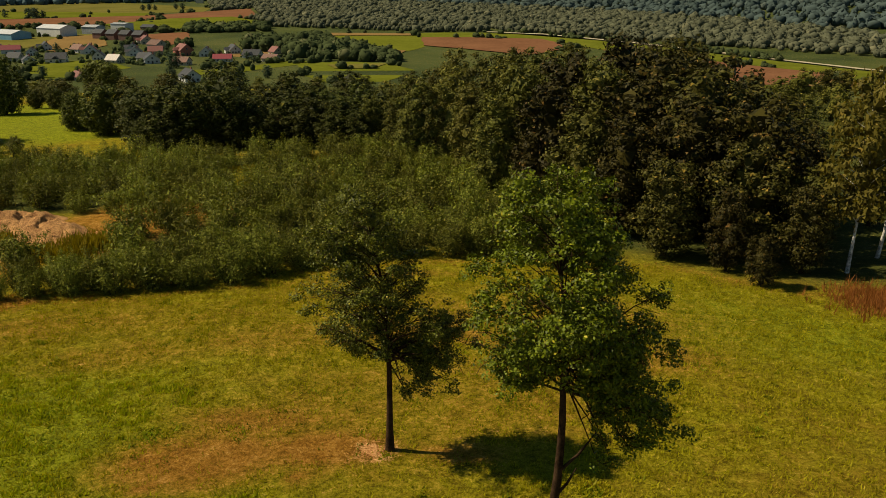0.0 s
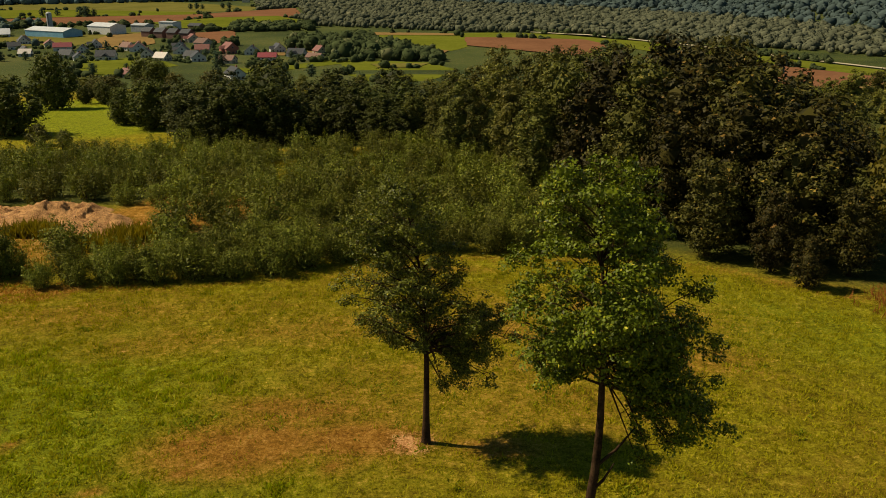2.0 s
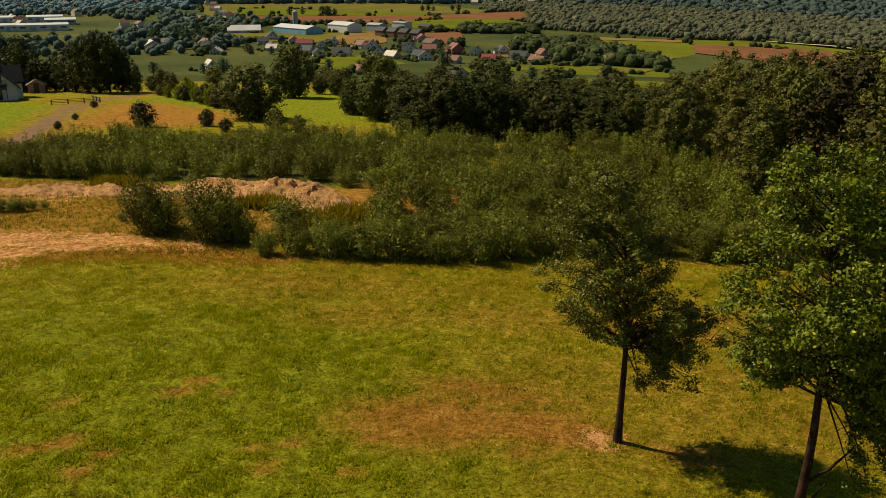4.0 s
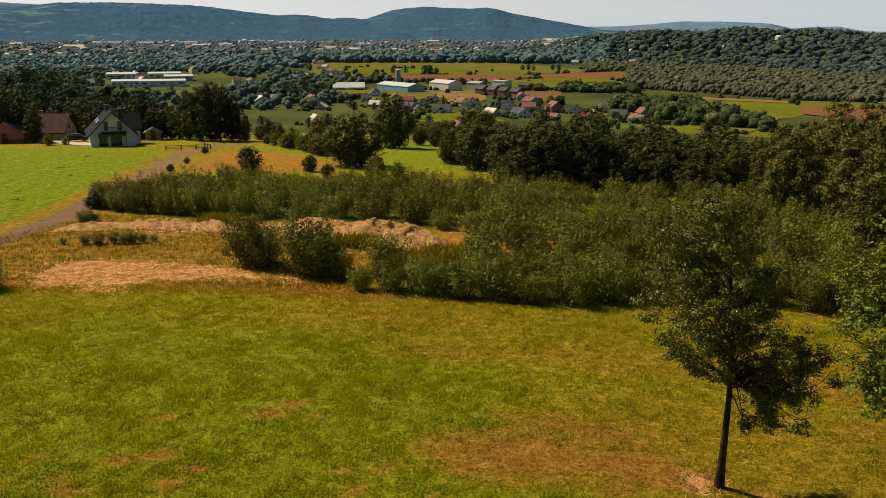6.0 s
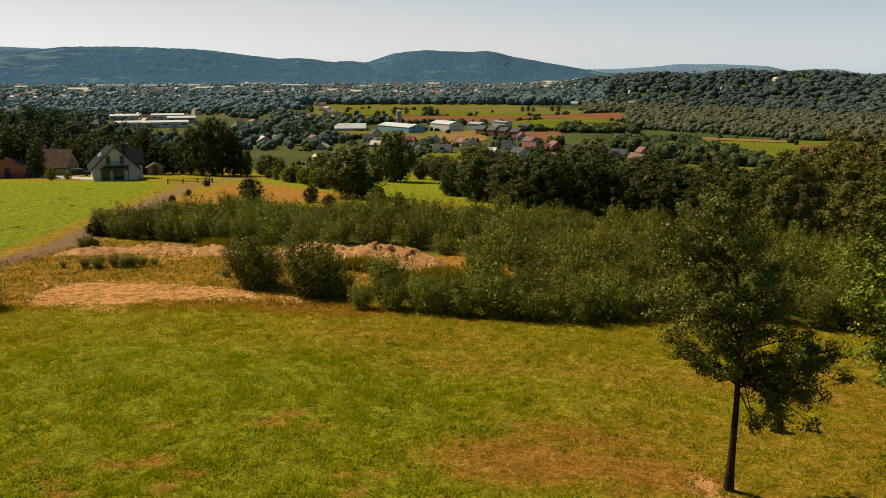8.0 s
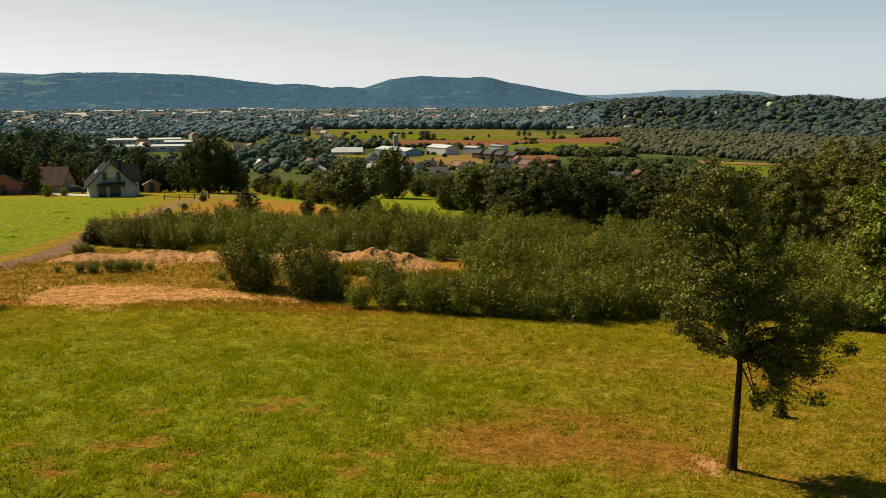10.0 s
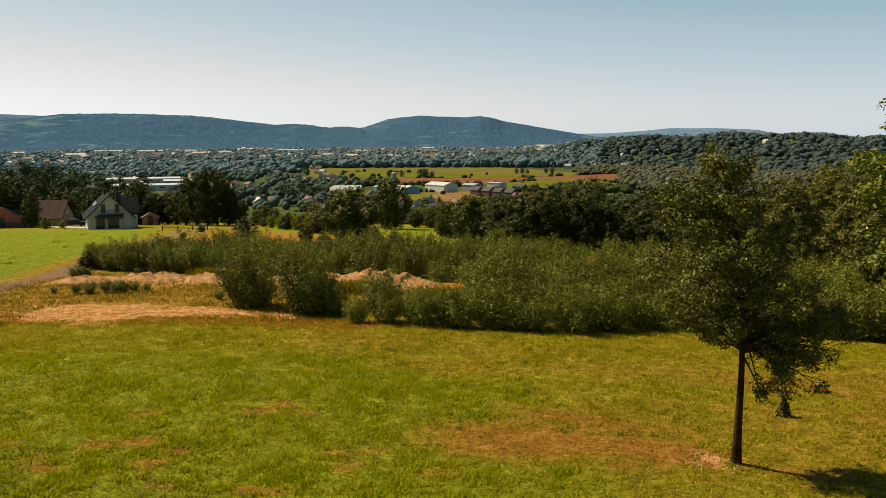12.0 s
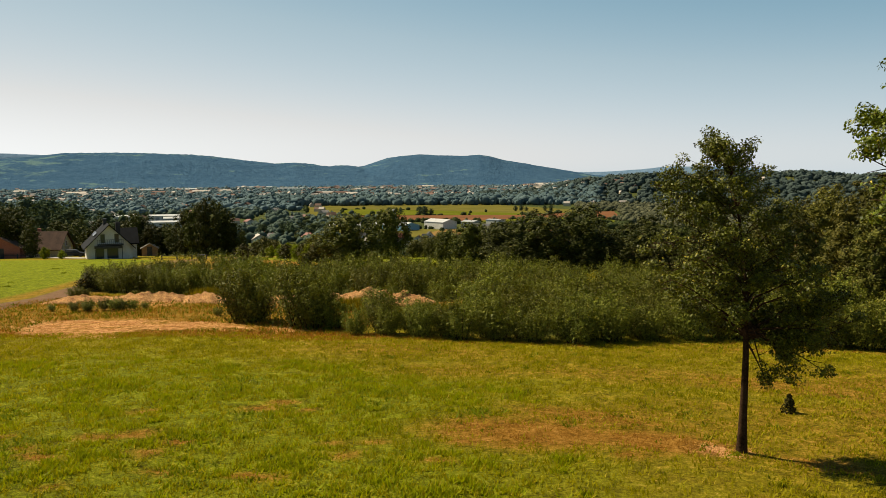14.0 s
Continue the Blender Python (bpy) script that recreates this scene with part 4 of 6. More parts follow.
# round bushes and low trees on the slope below
clump = plant("tree", crown_tree(131, 12.0, 0.3, 0.5, 5.0, 60, 130, 0.34, 1.6, CLUMP_LEAF, BARK, 0.45), "broad dark tree with foliage down to the ground", "tree", "trees on the slope")
bushes = [plant("bush", crown_tree(120 + k, 12.0, 0.3, 0.3, 5.4, 26, 90, 0.6, 2.3, (FOREST_OLIVE, WEED, FOREST)[k], BARK, 0.35), "round leafy bush on the slope", "bush", "bushes on the slope") for k in range(3)]
for x, y, h, kd in ((-67.7, 92, 3.2, 2), (-60.5, 95, 2.2, 2), (-51.0, 95.5, 2.6, 0), (-47.5, 94.5, 2.0, 0), (-56, 92, 1.6, 0),
                    (-71.4, 115.5, 3.1, 0), (-74, 118, 3.0, 1), (-77.5, 121, 2.8, 0), (-80.9, 124.6, 2.6, 1), (-84, 126, 2.7, 0), (-86.5, 128, 2.5, 1), (-91, 131.5, 2.3, 1), (-95.4, 135.3, 1.9, 0), (-73, 121, 3.2, 1), (-78, 126, 3.0, 0), (-83, 131, 2.8, 0), (-89, 136, 2.6, 1), (-63, 108, 2.0, 1),
                    (-47, 113.5, 1.4, 2), (-44.5, 112.5, 1.6, 2), (-42, 111.5, 1.5, 2), (-39, 110.5, 1.8, 2), (-50, 115, 1.0, 0), (-76.5, 87, 1.0, 0), (-77.4, 88.2, 0.8, 0), (-81.0, 95.6, 0.9, 0), (-89.6, 110, 1.1, 0), (-90.4, 111.5, 0.9, 0), (-62.5, 60.5, 1.7, 2),
                    ):
    tree(bushes[kd], x, y, h, wide=rng.uniform(0.95, 1.25))
for x, y, h, w in ((-43.0, 109.5, 6.3, 1.2), (-48.5, 114, 5.2, 0.95), (-59.0, 104.0, 7.3, 1.35), (-70.5, 139.2, 9.2, 0.95), (-86, 217, 8.0, 1.3), (-79, 206, 7.0, 1.2), (-70.2, 149.3, 3.4, 1.0), (-66.0, 148.0, 3.6, 1.0), (-68.0, 151.0, 3.8, 0.9), (-63.0, 147.5, 3.0, 1.0)):
    tree(clump, x, y, h, wide=w)
# trees about and behind the white house
for x, y, h, w in ((-142.8, 117.0, 9.2, 1.0), (-141.4, 120.3, 9.9, 1.0), (-136.0, 118.3, 7.4, 1.0), (-147.6, 122.8, 10.6, 1.1), (-150.3, 138.0, 7.8, 1.2), (-153.1, 143.8, 6.7, 1.3), (-136.1, 132.6, 5.8, 1.1), (-134.7, 134.0, 7.6, 1.1), (-137.0, 138.8, 7.2, 1.2),
                   (-129.2, 135.2, 7.4, 1.0), (-127.2, 135.8, 9.0, 0.95), (-125.8, 137.0, 8.2, 1.0), (-122.8, 135.8, 6.6, 1.1), (-125.0, 140.5, 6.2, 1.2), (-123.7, 141.6, 6.9, 1.1), (-119.9, 139.6, 6.8, 1.1), (-115.8, 137.8, 9.4, 0.9), (-112.4, 137.0, 10.6, 0.8), (-109.5, 136.6, 12.0, 0.75),
                   (-109.9, 140.1, 11.3, 0.8), (-107.8, 141.2, 9.4, 0.85), (-105.6, 140.5, 6.8, 0.95), (-103.4, 139.6, 5.0, 1.0), (-160, 128, 9.0, 1.1), (-158, 150, 9.0, 1.2)):
    tree(leafy[rng.randrange(3)], x, y, h * rng.uniform(0.97, 1.03), wide=w)
for x, y, h, k in ((-127.1, 113.5, 2.2, 1), (-126.0, 116.3, 1.6, 1), (-109.0, 155.7, 4.2, 0), (-104.7, 146.5, 3.3, 0), (-104.7, 152.6, 3.5, 0), (-99.5, 150.0, 2.8, 1)):
    tree(bushes[k], x, y, h)
# groups of trees on the lower slope
for x, y, h, w in ((-82.4, 176, 4.2, 1.6), (-78, 171, 4.6, 1.5), (-75, 166.5, 4.6, 1.6), (-71, 161, 4.8, 1.6), (-68.5, 157.5, 4.8, 1.5), (-64, 160, 4.4, 1.5), (-86, 182, 4.0, 1.5), (-60, 166, 5.0, 1.5), (-90, 160, 4.0, 1.6), (-98, 158, 5.0, 1.5), (-55, 172, 5.2, 1.5),
                   (-48, 182, 3.6, 1.5), (-40, 190, 3.8, 1.5), (-33, 180, 3.6, 1.5), (-25, 175, 4.0, 1.5), (-15, 170, 4.3, 1.5), (-5, 165, 4.4, 1.5), (10, 150, 6.0, 1.4), (20, 130, 7.5, 1.3), (30, 110, 6.0, 1.3), (36, 95, 5.0, 1.3), (-20, 135, 5.0, 1.5), (-30, 140, 4.4, 1.5), (-8, 130, 5.3, 1.5)):
    tree(low_mid[rng.randrange(2)], x, y, h, wide=w)
# trees in and round the village
for x, y, h in ((-290, 407, 6.5), (-253, 417, 9.0), (-262, 412, 6.0), (-203, 487, 5.0), (-162, 523, 9.5), (-158, 520, 7.5), (-215, 470, 7.0), (-225, 462, 6.0), (-235, 470, 6.5), (-190, 500, 6.0), (-300, 560, 6.0), (-312, 552, 7.0), (-325, 570, 7.0), (-350, 560, 7.0), (-272, 590, 5.0), (-262, 600, 5.5), (-280, 640, 6.5),
                (-270, 648, 6.0), (-238, 600, 5.0), (-222, 612, 5.0), (-195, 575, 5.0), (-190, 590, 5.5), (-170, 575, 5.0), (-150, 570, 5.0), (-142, 585, 5.0), (-128, 575, 5.5), (-118, 550, 5.0), (-98, 575, 6.0), (-200, 640, 5.5), (-185, 635, 6.0), (-240, 660, 6.0), (-330, 610, 5.5), (-355, 605, 6.0), (-380, 615, 8.0),
                (-395, 630, 9.0), (-405, 640, 10.0), (-420, 640, 12.0), (-430, 650, 12.5), (-440, 655, 13.0), (-425, 665, 12.0), (-410, 670, 10.0), (-450, 640, 11.0), (-460, 650, 10.0), (-470, 630, 9.0), (-480, 600, 8.0), (-455, 590, 7.0), (-440, 570, 6.0), (-500, 560, 9.0), (-520, 600, 9.0), (-110, 440, 7.5), (-100, 430, 7.0), (-132, 428, 6.5), (-90, 450, 7.0), (-140, 450, 7.0)):
    tree(mid[rng.randrange(4)], x, y, h, wide=rng.uniform(1.25, 1.6))
# the wood on the shoulder beyond the houses
for k in range(90):
    a, r = math.radians(rng.uniform(42.5, 60)), rng.uniform(225, 400)
    tree(mid[k % 4], -math.sin(a) * r, math.cos(a) * r, rng.uniform(9.5, 14.5), wide=rng.uniform(1.1, 1.4))
for k in range(34):
    a, r = math.radians(rng.uniform(-34, -21)), rng.uniform(75, 190)
    tree(low_mid[k % 2], -math.sin(a) * r, math.cos(a) * r, rng.uniform(4.5, 7.0) * (0.7 if r < 110 else 1.0), wide=rng.uniform(1.2, 1.6))
for x, y, s in ((-50.3, 47.4, 0.30), (-49.7, 48.0, 0.36), (-49.2, 47.6, 0.26), (-48.7, 48.6, 0.34), (-47.9, 48.9, 0.4), (-47.3, 49.0, 0.33), (-46.9, 49.6, 0.3), (-46.2, 50.2, 0.22), (-51.8, 46.6, 0.2), (-57.6, 54.3, 0.5), (-56.9, 54.9, 0.36), (-38.2, 48.6, 0.25)):
    again(near_shrubs[rng.randrange(3)], x, y, rng.uniform(0, 6), s * 1.25, 0.7)
# trees standing in the wide field
for x, y, h in ((-509, 1002, 9), (-500, 1020, 8), (-465, 1005, 12), (-457, 1000, 13), (-462, 1012, 10), (-451, 1008, 9), (-386, 1153, 8), (-380, 1160, 9), (-372, 1158, 7), (-350, 1175, 8), (-340, 1172, 9)):
    tree(mid[rng.randrange(4)], x, y, h, wide=1.5)

# ---- the valley's fields ----
FIELDS = []


def field(label, mat, poly, lift=0.15):
    """A field laid over the valley floor, its edges a little uneven."""
    FIELDS.append(poly)
    bm = bmesh.new()
    ring = []
    for (ax, ay), (bx, by) in zip(poly, poly[1:] + poly[:1]):
        k = max(2, int(math.hypot(bx - ax, by - ay) / 14))
        ring += [(ax + (bx - ax) * i / k + rng.uniform(-1, 1), ay + (by - ay) * i / k + rng.uniform(-1, 1)) for i in range(k)]
    face = bm.faces.new([bm.verts.new((x, y, 0)) for x, y in ring])
    bmesh.ops.triangulate(bm, faces=[face])
    bmesh.ops.subdivide_edges(bm, edges=bm.edges[:], cuts=3, use_grid_fill=True)
    for v in bm.verts:
        v.co.z = land1(v.co.x, v.co.y) + lift
    me = bpy.data.meshes.new("field")
    bm.to_mesh(me)
    bm.free()
    me.materials.append(mat)
    return tagged(new("field", me), label, "field", kind="structure")


field("wide yellowish green field on the valley floor", YELLOW_FIELD, [(-845, 1325), (-744, 1385), (-474, 1344), (-308, 1207), (-300, 1120), (-523, 1034), (-580, 925)])
field("greener strip in the wide field", GREEN_FIELD, [(-640, 1120), (-520, 1130), (-360, 1090), (-316, 1010), (-460, 1000), (-560, 960)], 0.4)
field("ploughed brown strip behind the halls", PLOUGHED, [(-560, 935), (-447, 1000), (-345, 1040), (-255, 1182), (-204, 1000), (-300, 935), (-379, 875), (-445, 872)], 0.7)
field("green strip behind the halls", GREEN_FIELD, [(-344, 902), (-300, 985), (-240, 1015), (-183, 921), (-237, 830), (-297, 830)], 1.0)
field("reddish brown ploughed field by the village", PLOUGHED, [(-283, 770), (-232, 812), (-205, 715), (-214, 683), (-249, 711)], 0.4)
field("stubble field before the halls", TAN_FIELD, [(-331, 761), (-300, 780), (-260, 686), (-265, 630), (-305, 650)], 0.6)
field("ripe yellow strip before the greenhouses", YELLOW_FIELD, [(-440, 729), (-375, 745), (-307, 800), (-320, 723), (-315, 661), (-389, 665)], 0.3)
field("bright green field beside the grove", GREEN_FIELD, [(-112, 772), (-70, 769), (-24, 779), (6, 785), (-16, 660), (-36, 599), (-62, 628), (-86, 674), (-106, 729)])
field("orange stubble strip along the willow belt", TAN_FIELD, [(-116, 798), (-67, 794), (-24, 788), (-24, 768), (-110, 771)], 0.5)
field("stubble strip in the green field", TAN_FIELD, [(-72, 672), (-26, 634), (-32, 606), (-58, 622)], 0.5)
field("green meadow behind the wood", GREEN_FIELD, [(-91, 549), (-66, 556), (-35, 547), (-16, 501), (-26, 411), (-58, 408), (-80, 493)])
field("yellow weedy strip in the meadow", YELLOW_FIELD, [(-70, 533), (-34, 541), (-40, 510), (-62, 510)], 0.5)
field("village green", GREEN_FIELD, [(-262, 559), (-237, 587), (-208, 556), (-185, 522), (-198, 489), (-190, 450), (-225, 455), (-240, 505)])
field("green paddock before the red-roofed house", GREEN_FIELD, [(-141, 466), (-148, 503), (-117, 531), (-94, 569), (-80, 549), (-108, 506), (-126, 460)])
field("brown ploughed field behind the wood", PLOUGHED, [(-14, 677), (-18, 749), (32, 746), (82, 730), (100, 660), (60, 600)], 0.65)
field("long green strip across the valley floor", GREEN_FIELD, [(-24, 790), (1, 801), (39, 795), (87, 766), (145, 694), (175, 639), (238, 499), (300, 380), (240, 330), (130, 330), (120, 480), (150, 560), (82, 723), (32, 744), (-18, 747)], 0.28)
field("ploughed brown field", PLOUGHED, [(154, 590), (179, 538), (215, 473), (205, 448), (158, 388), (140, 395), (138, 516)], 0.5)
field("pink stubble beside the ploughed land", TAN_FIELD, [(150, 378), (203, 445), (206, 420), (160, 345)], 0.6)
field("pale farm track", TRACK, [(39, 800), (87, 771), (145, 697), (176, 645), (239, 504), (300, 384), (304, 387), (242, 508), (180, 651), (149, 702), (90, 777), (39, 806)], 0.8)
field("stubble at the village edge", TAN_FIELD, [(-150, 640), (-110, 620), (-120, 590), (-155, 600)], 0.3)

# ---- far woods: single trees too many to count ----
def far_wood(name, label, spots, mat, seed, fine=False):
    """Crowns of a far wood, a lump wrapped in leaf tufts each: spots are x, y, radius, height."""
    r = np.random.default_rng(seed)
    v0, f0 = ico(len(spots) < 900)
    s = np.asarray(spots, float)
    n, m = len(s), len(v0)
    mid_z = land(s[:, 0], s[:, 1]) + s[:, 3] * 0.38
    half = s[:, [2, 2, 3]] * np.array((1.05, 1.05, 0.5))
    centre = np.stack([s[:, 0], s[:, 1], mid_z], 1)
    core = (v0[None] * (1 + r.normal(0, 0.16, (n, m, 1)))) * half[:, None] * 0.95 + centre[:, None]
    k = 44 if n < 900 else 18 if fine else 8
    d = r.normal(0, 1, (n, k, 3))
    d[:, :, 2] = np.abs(d[:, :, 2]) * 1.1 - 0.35
    d /= np.linalg.norm(d, axis=2)[:, :, None]
    p = centre[:, None] + d * half[:, None] * r.uniform(0.85, 1.15, (n, k, 1))
    size = np.repeat(s[:, 2], k)[:, None] * (0.3 if fine else 0.48)
    q = leaves(p.reshape(-1, 3), d.reshape(-1, 3), size, r, spread=0.4, slim=0.85)
    verts = np.concatenate([core.reshape(-1, 3), q])
    tri = (f0[None] + (np.arange(n) * m)[:, None, None]).reshape(-1, 3)
    quad = np.arange(len(q)).reshape(-1, 3) + n * m
    me = bpy.data.meshes.new(name)
    me.vertices.add(len(verts))
    me.vertices.foreach_set("co", verts.astype(np.float32).ravel())
    me.loops.add(tri.size + quad.size)
    me.loops.foreach_set("vertex_index", np.concatenate([tri.ravel(), quad.ravel()]).astype(np.int32))
    me.polygons.add(len(tri) + len(quad))
    me.polygons.foreach_set("loop_start", np.concatenate([np.arange(len(tri)) * 3, tri.size + np.arange(len(quad)) * 3]).astype(np.int32))
    me.update(calc_edges=True)
    rounded = np.zeros(len(tri) + len(quad), bool)
    rounded[:len(tri)] = True
    me.polygons.foreach_set("use_smooth", rounded)
    me.materials.append(mat)
    return tagged(new(name, me), label, "trees", kind="stuff")


def scatter(n, az0, az1, r0, r1, rad, high, seed, keep=lambda x, y: True):
    g = np.random.default_rng(seed)
    out = []
    while len(out) < n:
        a, r = math.radians(g.uniform(az0, az1)), math.sqrt(g.uniform(r0 * r0, r1 * r1))
        x, y = -math.sin(a) * r, math.cos(a) * r
        if keep(x, y):
            size = 0.5 + 1.15 * g.uniform() ** 1.8
            out.append((x, y, rad * size, high * (0.45 + 0.5 * size) * g.uniform(0.8, 1.2)))
    return out


# yards and streets kept clear of trees
YARDS = [[(-780, 860), (-640, 620), (-540, 560), (-500, 640), (-560, 800), (-700, 880)], [(-300, 760), (-430, 720), (-440, 830), (-290, 850)], [(-330, 540), (-240, 540), (-110, 560), (-110, 620), (-250, 680), (-360, 640)], [(-690, 960), (-560, 1000), (-590, 1080), (-700, 1050)]]


def around_fields(x, y):
    a, r = math.degrees(math.atan2(-x, y)), math.hypot(x, y)
    return not any(float(inside(np.array([x]), np.array([y]), f)[0]) > -6 for f in FIELDS + YARDS)


def on_ridge(x, y):
    return math.hypot(x, y) > max(1260 + 16 * math.degrees(math.atan2(-x, y)), 800) - 10


def in_belt(x, y):
    az_, r_ = math.degrees(math.atan2(-x, y)), math.hypot(x, y)
    return 790 + 5.5 * min(az_, 0) + 9 * max(az_, 0) + 40 * max(az_ - 11, 0) < r_ < max(1265 + 16 * az_, 800) and around_fields(x, y)


far_wood("far_woods", "dark wooded ridge across the valley", scatter(1900, -42, 9, 900, 1350, 5.0, 10, 1, on_ridge), HAZY_RIDGE_LEAF, 1)
far_wood("far_woods", "dark wooded ridge across the valley", scatter(7400, -42, 21, 1150, 2000, 6.6, 11, 9, on_ridge), HAZY_RIDGE_LEAF, 9)
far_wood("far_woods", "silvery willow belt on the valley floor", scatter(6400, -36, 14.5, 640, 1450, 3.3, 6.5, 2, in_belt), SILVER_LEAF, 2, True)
far_wood("far_woods", "belt of trees beyond the fields", scatter(1500, 13, 36, 1420, 1700, 6.5, 13, 4), HAZY_TOWN_LEAF, 4)
far_wood("far_woods", "trees among the houses of the town", scatter(7600, 15, 64, 1600, 3000, 4.6, 9, 5), HAZY_TOWN_LEAF, 5)
far_wood("far_woods", "trees between the nearer houses and halls", scatter(1700, 27, 62, 640, 1250, 3.4, 7.5, 6, around_fields), HAZY_FAR_LEAF, 6, True)
far_wood("far_woods", "trees beyond the halls", scatter(1700, 27, 62, 1200, 1650, 4.6, 8.5, 16, around_fields), HAZY_TOWN_LEAF, 16)
far_wood("far_woods", "hedges and groves of the valley floor", scatter(240, 16, 33, 640, 1000, 3.2, 5.5, 7, around_fields), GROVE_LEAF, 7, True)
far_wood("far_woods", "grove beside the village", scatter(420, 5, 12.5, 590, 700, 4.0, 9.5, 8, around_fields) + scatter(90, 3.0, 8.0, 540, 620, 3.4, 7.0, 18, around_fields) + scatter(120, 11, 16, 830, 900, 4.0, 6.5, 19), GROVE_LEAF, 8, True)

hedge = []
g = np.random.default_rng(37)
for poly in FIELDS:
    for (ax, ay), (bx, by) in zip(poly, poly[1:] + poly[:1]):
        length = math.hypot(bx - ax, by - ay)
        open_from, open_to = sorted(g.uniform(0, 1, 2))
        for k in range(int(length / 5)):
            f = (k + g.uniform(0, 1)) * 5 / length
            if f > 1 or open_from < f < open_to or noise.noise(Vector((ax + (bx - ax) * f, ay + (by - ay) * f, 0)) * 0.03) < 0.08:
                continue
            hedge.append((ax + (bx - ax) * f + g.normal(0, 1.5), ay + (by - ay) * f + g.normal(0, 1.5), g.uniform(1.4, 3.4), g.uniform(2.0, 5.5)))
far_wood("hedgerows", "hedgerows and bushes between the valley's fields", hedge, GROVE_LEAF, 33, True)

# ---- buildings ----


def box(bm, x0, x1, y0, y1, z0, z1):
    v = [bm.verts.new(c) for c in ((x0, y0, z0), (x1, y0, z0), (x1, y1, z0), (x0, y1, z0), (x0, y0, z1), (x1, y0, z1), (x1, y1, z1), (x0, y1, z1))]
    for q in ((3, 2, 1, 0), (4, 5, 6, 7), (0, 1, 5, 4), (1, 2, 6, 5), (2, 3, 7, 6), (3, 0, 4, 7)):
        bm.faces.new([v[i] for i in q])


def box_part(name, dims, mat, parent, label=""):
    bm = bmesh.new()
    box(bm, *dims)
    return part(name, bm, mat, parent, label)


def window(parent, x, y, z, w, h, face="front"):
    """A framed window with a dark pane, set a little proud of the wall."""
    d = (lambda a, b, z0, z1, o: (x + a, x + b, y - o, y + 0.05, z0, z1)) if face == "front" else (lambda a, b, z0, z1, o: (x - o, x + 0.05, y + a, y + b, z0, z1))
    if face == "right":
        d = lambda a, b, z0, z1, o: (x - 0.05, x + o, y + a, y + b, z0, z1)
    fr = box_part("window", d(-w / 2 - 0.09, w / 2 + 0.09, z - 0.09, z + h + 0.09, 0.05), SHEET, parent)
    box_part("pane", d(-w / 2, w / 2, z, z + h, 0.07), GLASS, fr)
    return fr


def gabled(parent, w, depth, eave, ridge, wall, roof, over=0.5, x0=0.0, y0=0.0, thick=0.22):
    """Walls with a gable at either end and a pitched roof of two slabs; the ridge runs along y."""
    bm = bmesh.new()
    sec = [(-w / 2, -0.6), (w / 2, -0.6), (w / 2, eave), (0, ridge), (-w / 2, eave)]
    f = [bm.verts.new((x0 + a, y0, b)) for a, b in sec]
    g = [bm.verts.new((x0 + a, y0 + depth, b)) for a, b in sec]
    bm.faces.new(f)
    bm.faces.new(g[::-1])
    for i in range(5):
        j = (i + 1) % 5
        bm.faces.new((f[j], f[i], g[i], g[j]))
    part("wall", bm, wall, parent)
    slope = (ridge - eave) / (w / 2)
    for s in (-1, 1):
        bm = bmesh.new()
        lo = (s * (w / 2 + over), eave - over * slope)
        pts = [(0, ridge + 0.02), lo, (lo[0], lo[1] + thick), (0, ridge + 0.02 + thick)]
        a = [bm.verts.new((x0 + p, y0 - over, q)) for p, q in pts]
        b = [bm.verts.new((x0 + p, y0 + depth + over, q)) for p, q in pts]
        bm.faces.new(a), bm.faces.new(b[::-1])
        for i in range(4):
            j = (i + 1) % 4
            bm.faces.new((a[j], a[i], b[i], b[j]))
        bmesh.ops.recalc_face_normals(bm, faces=bm.faces[:])
        part("roof", bm, roof, parent)


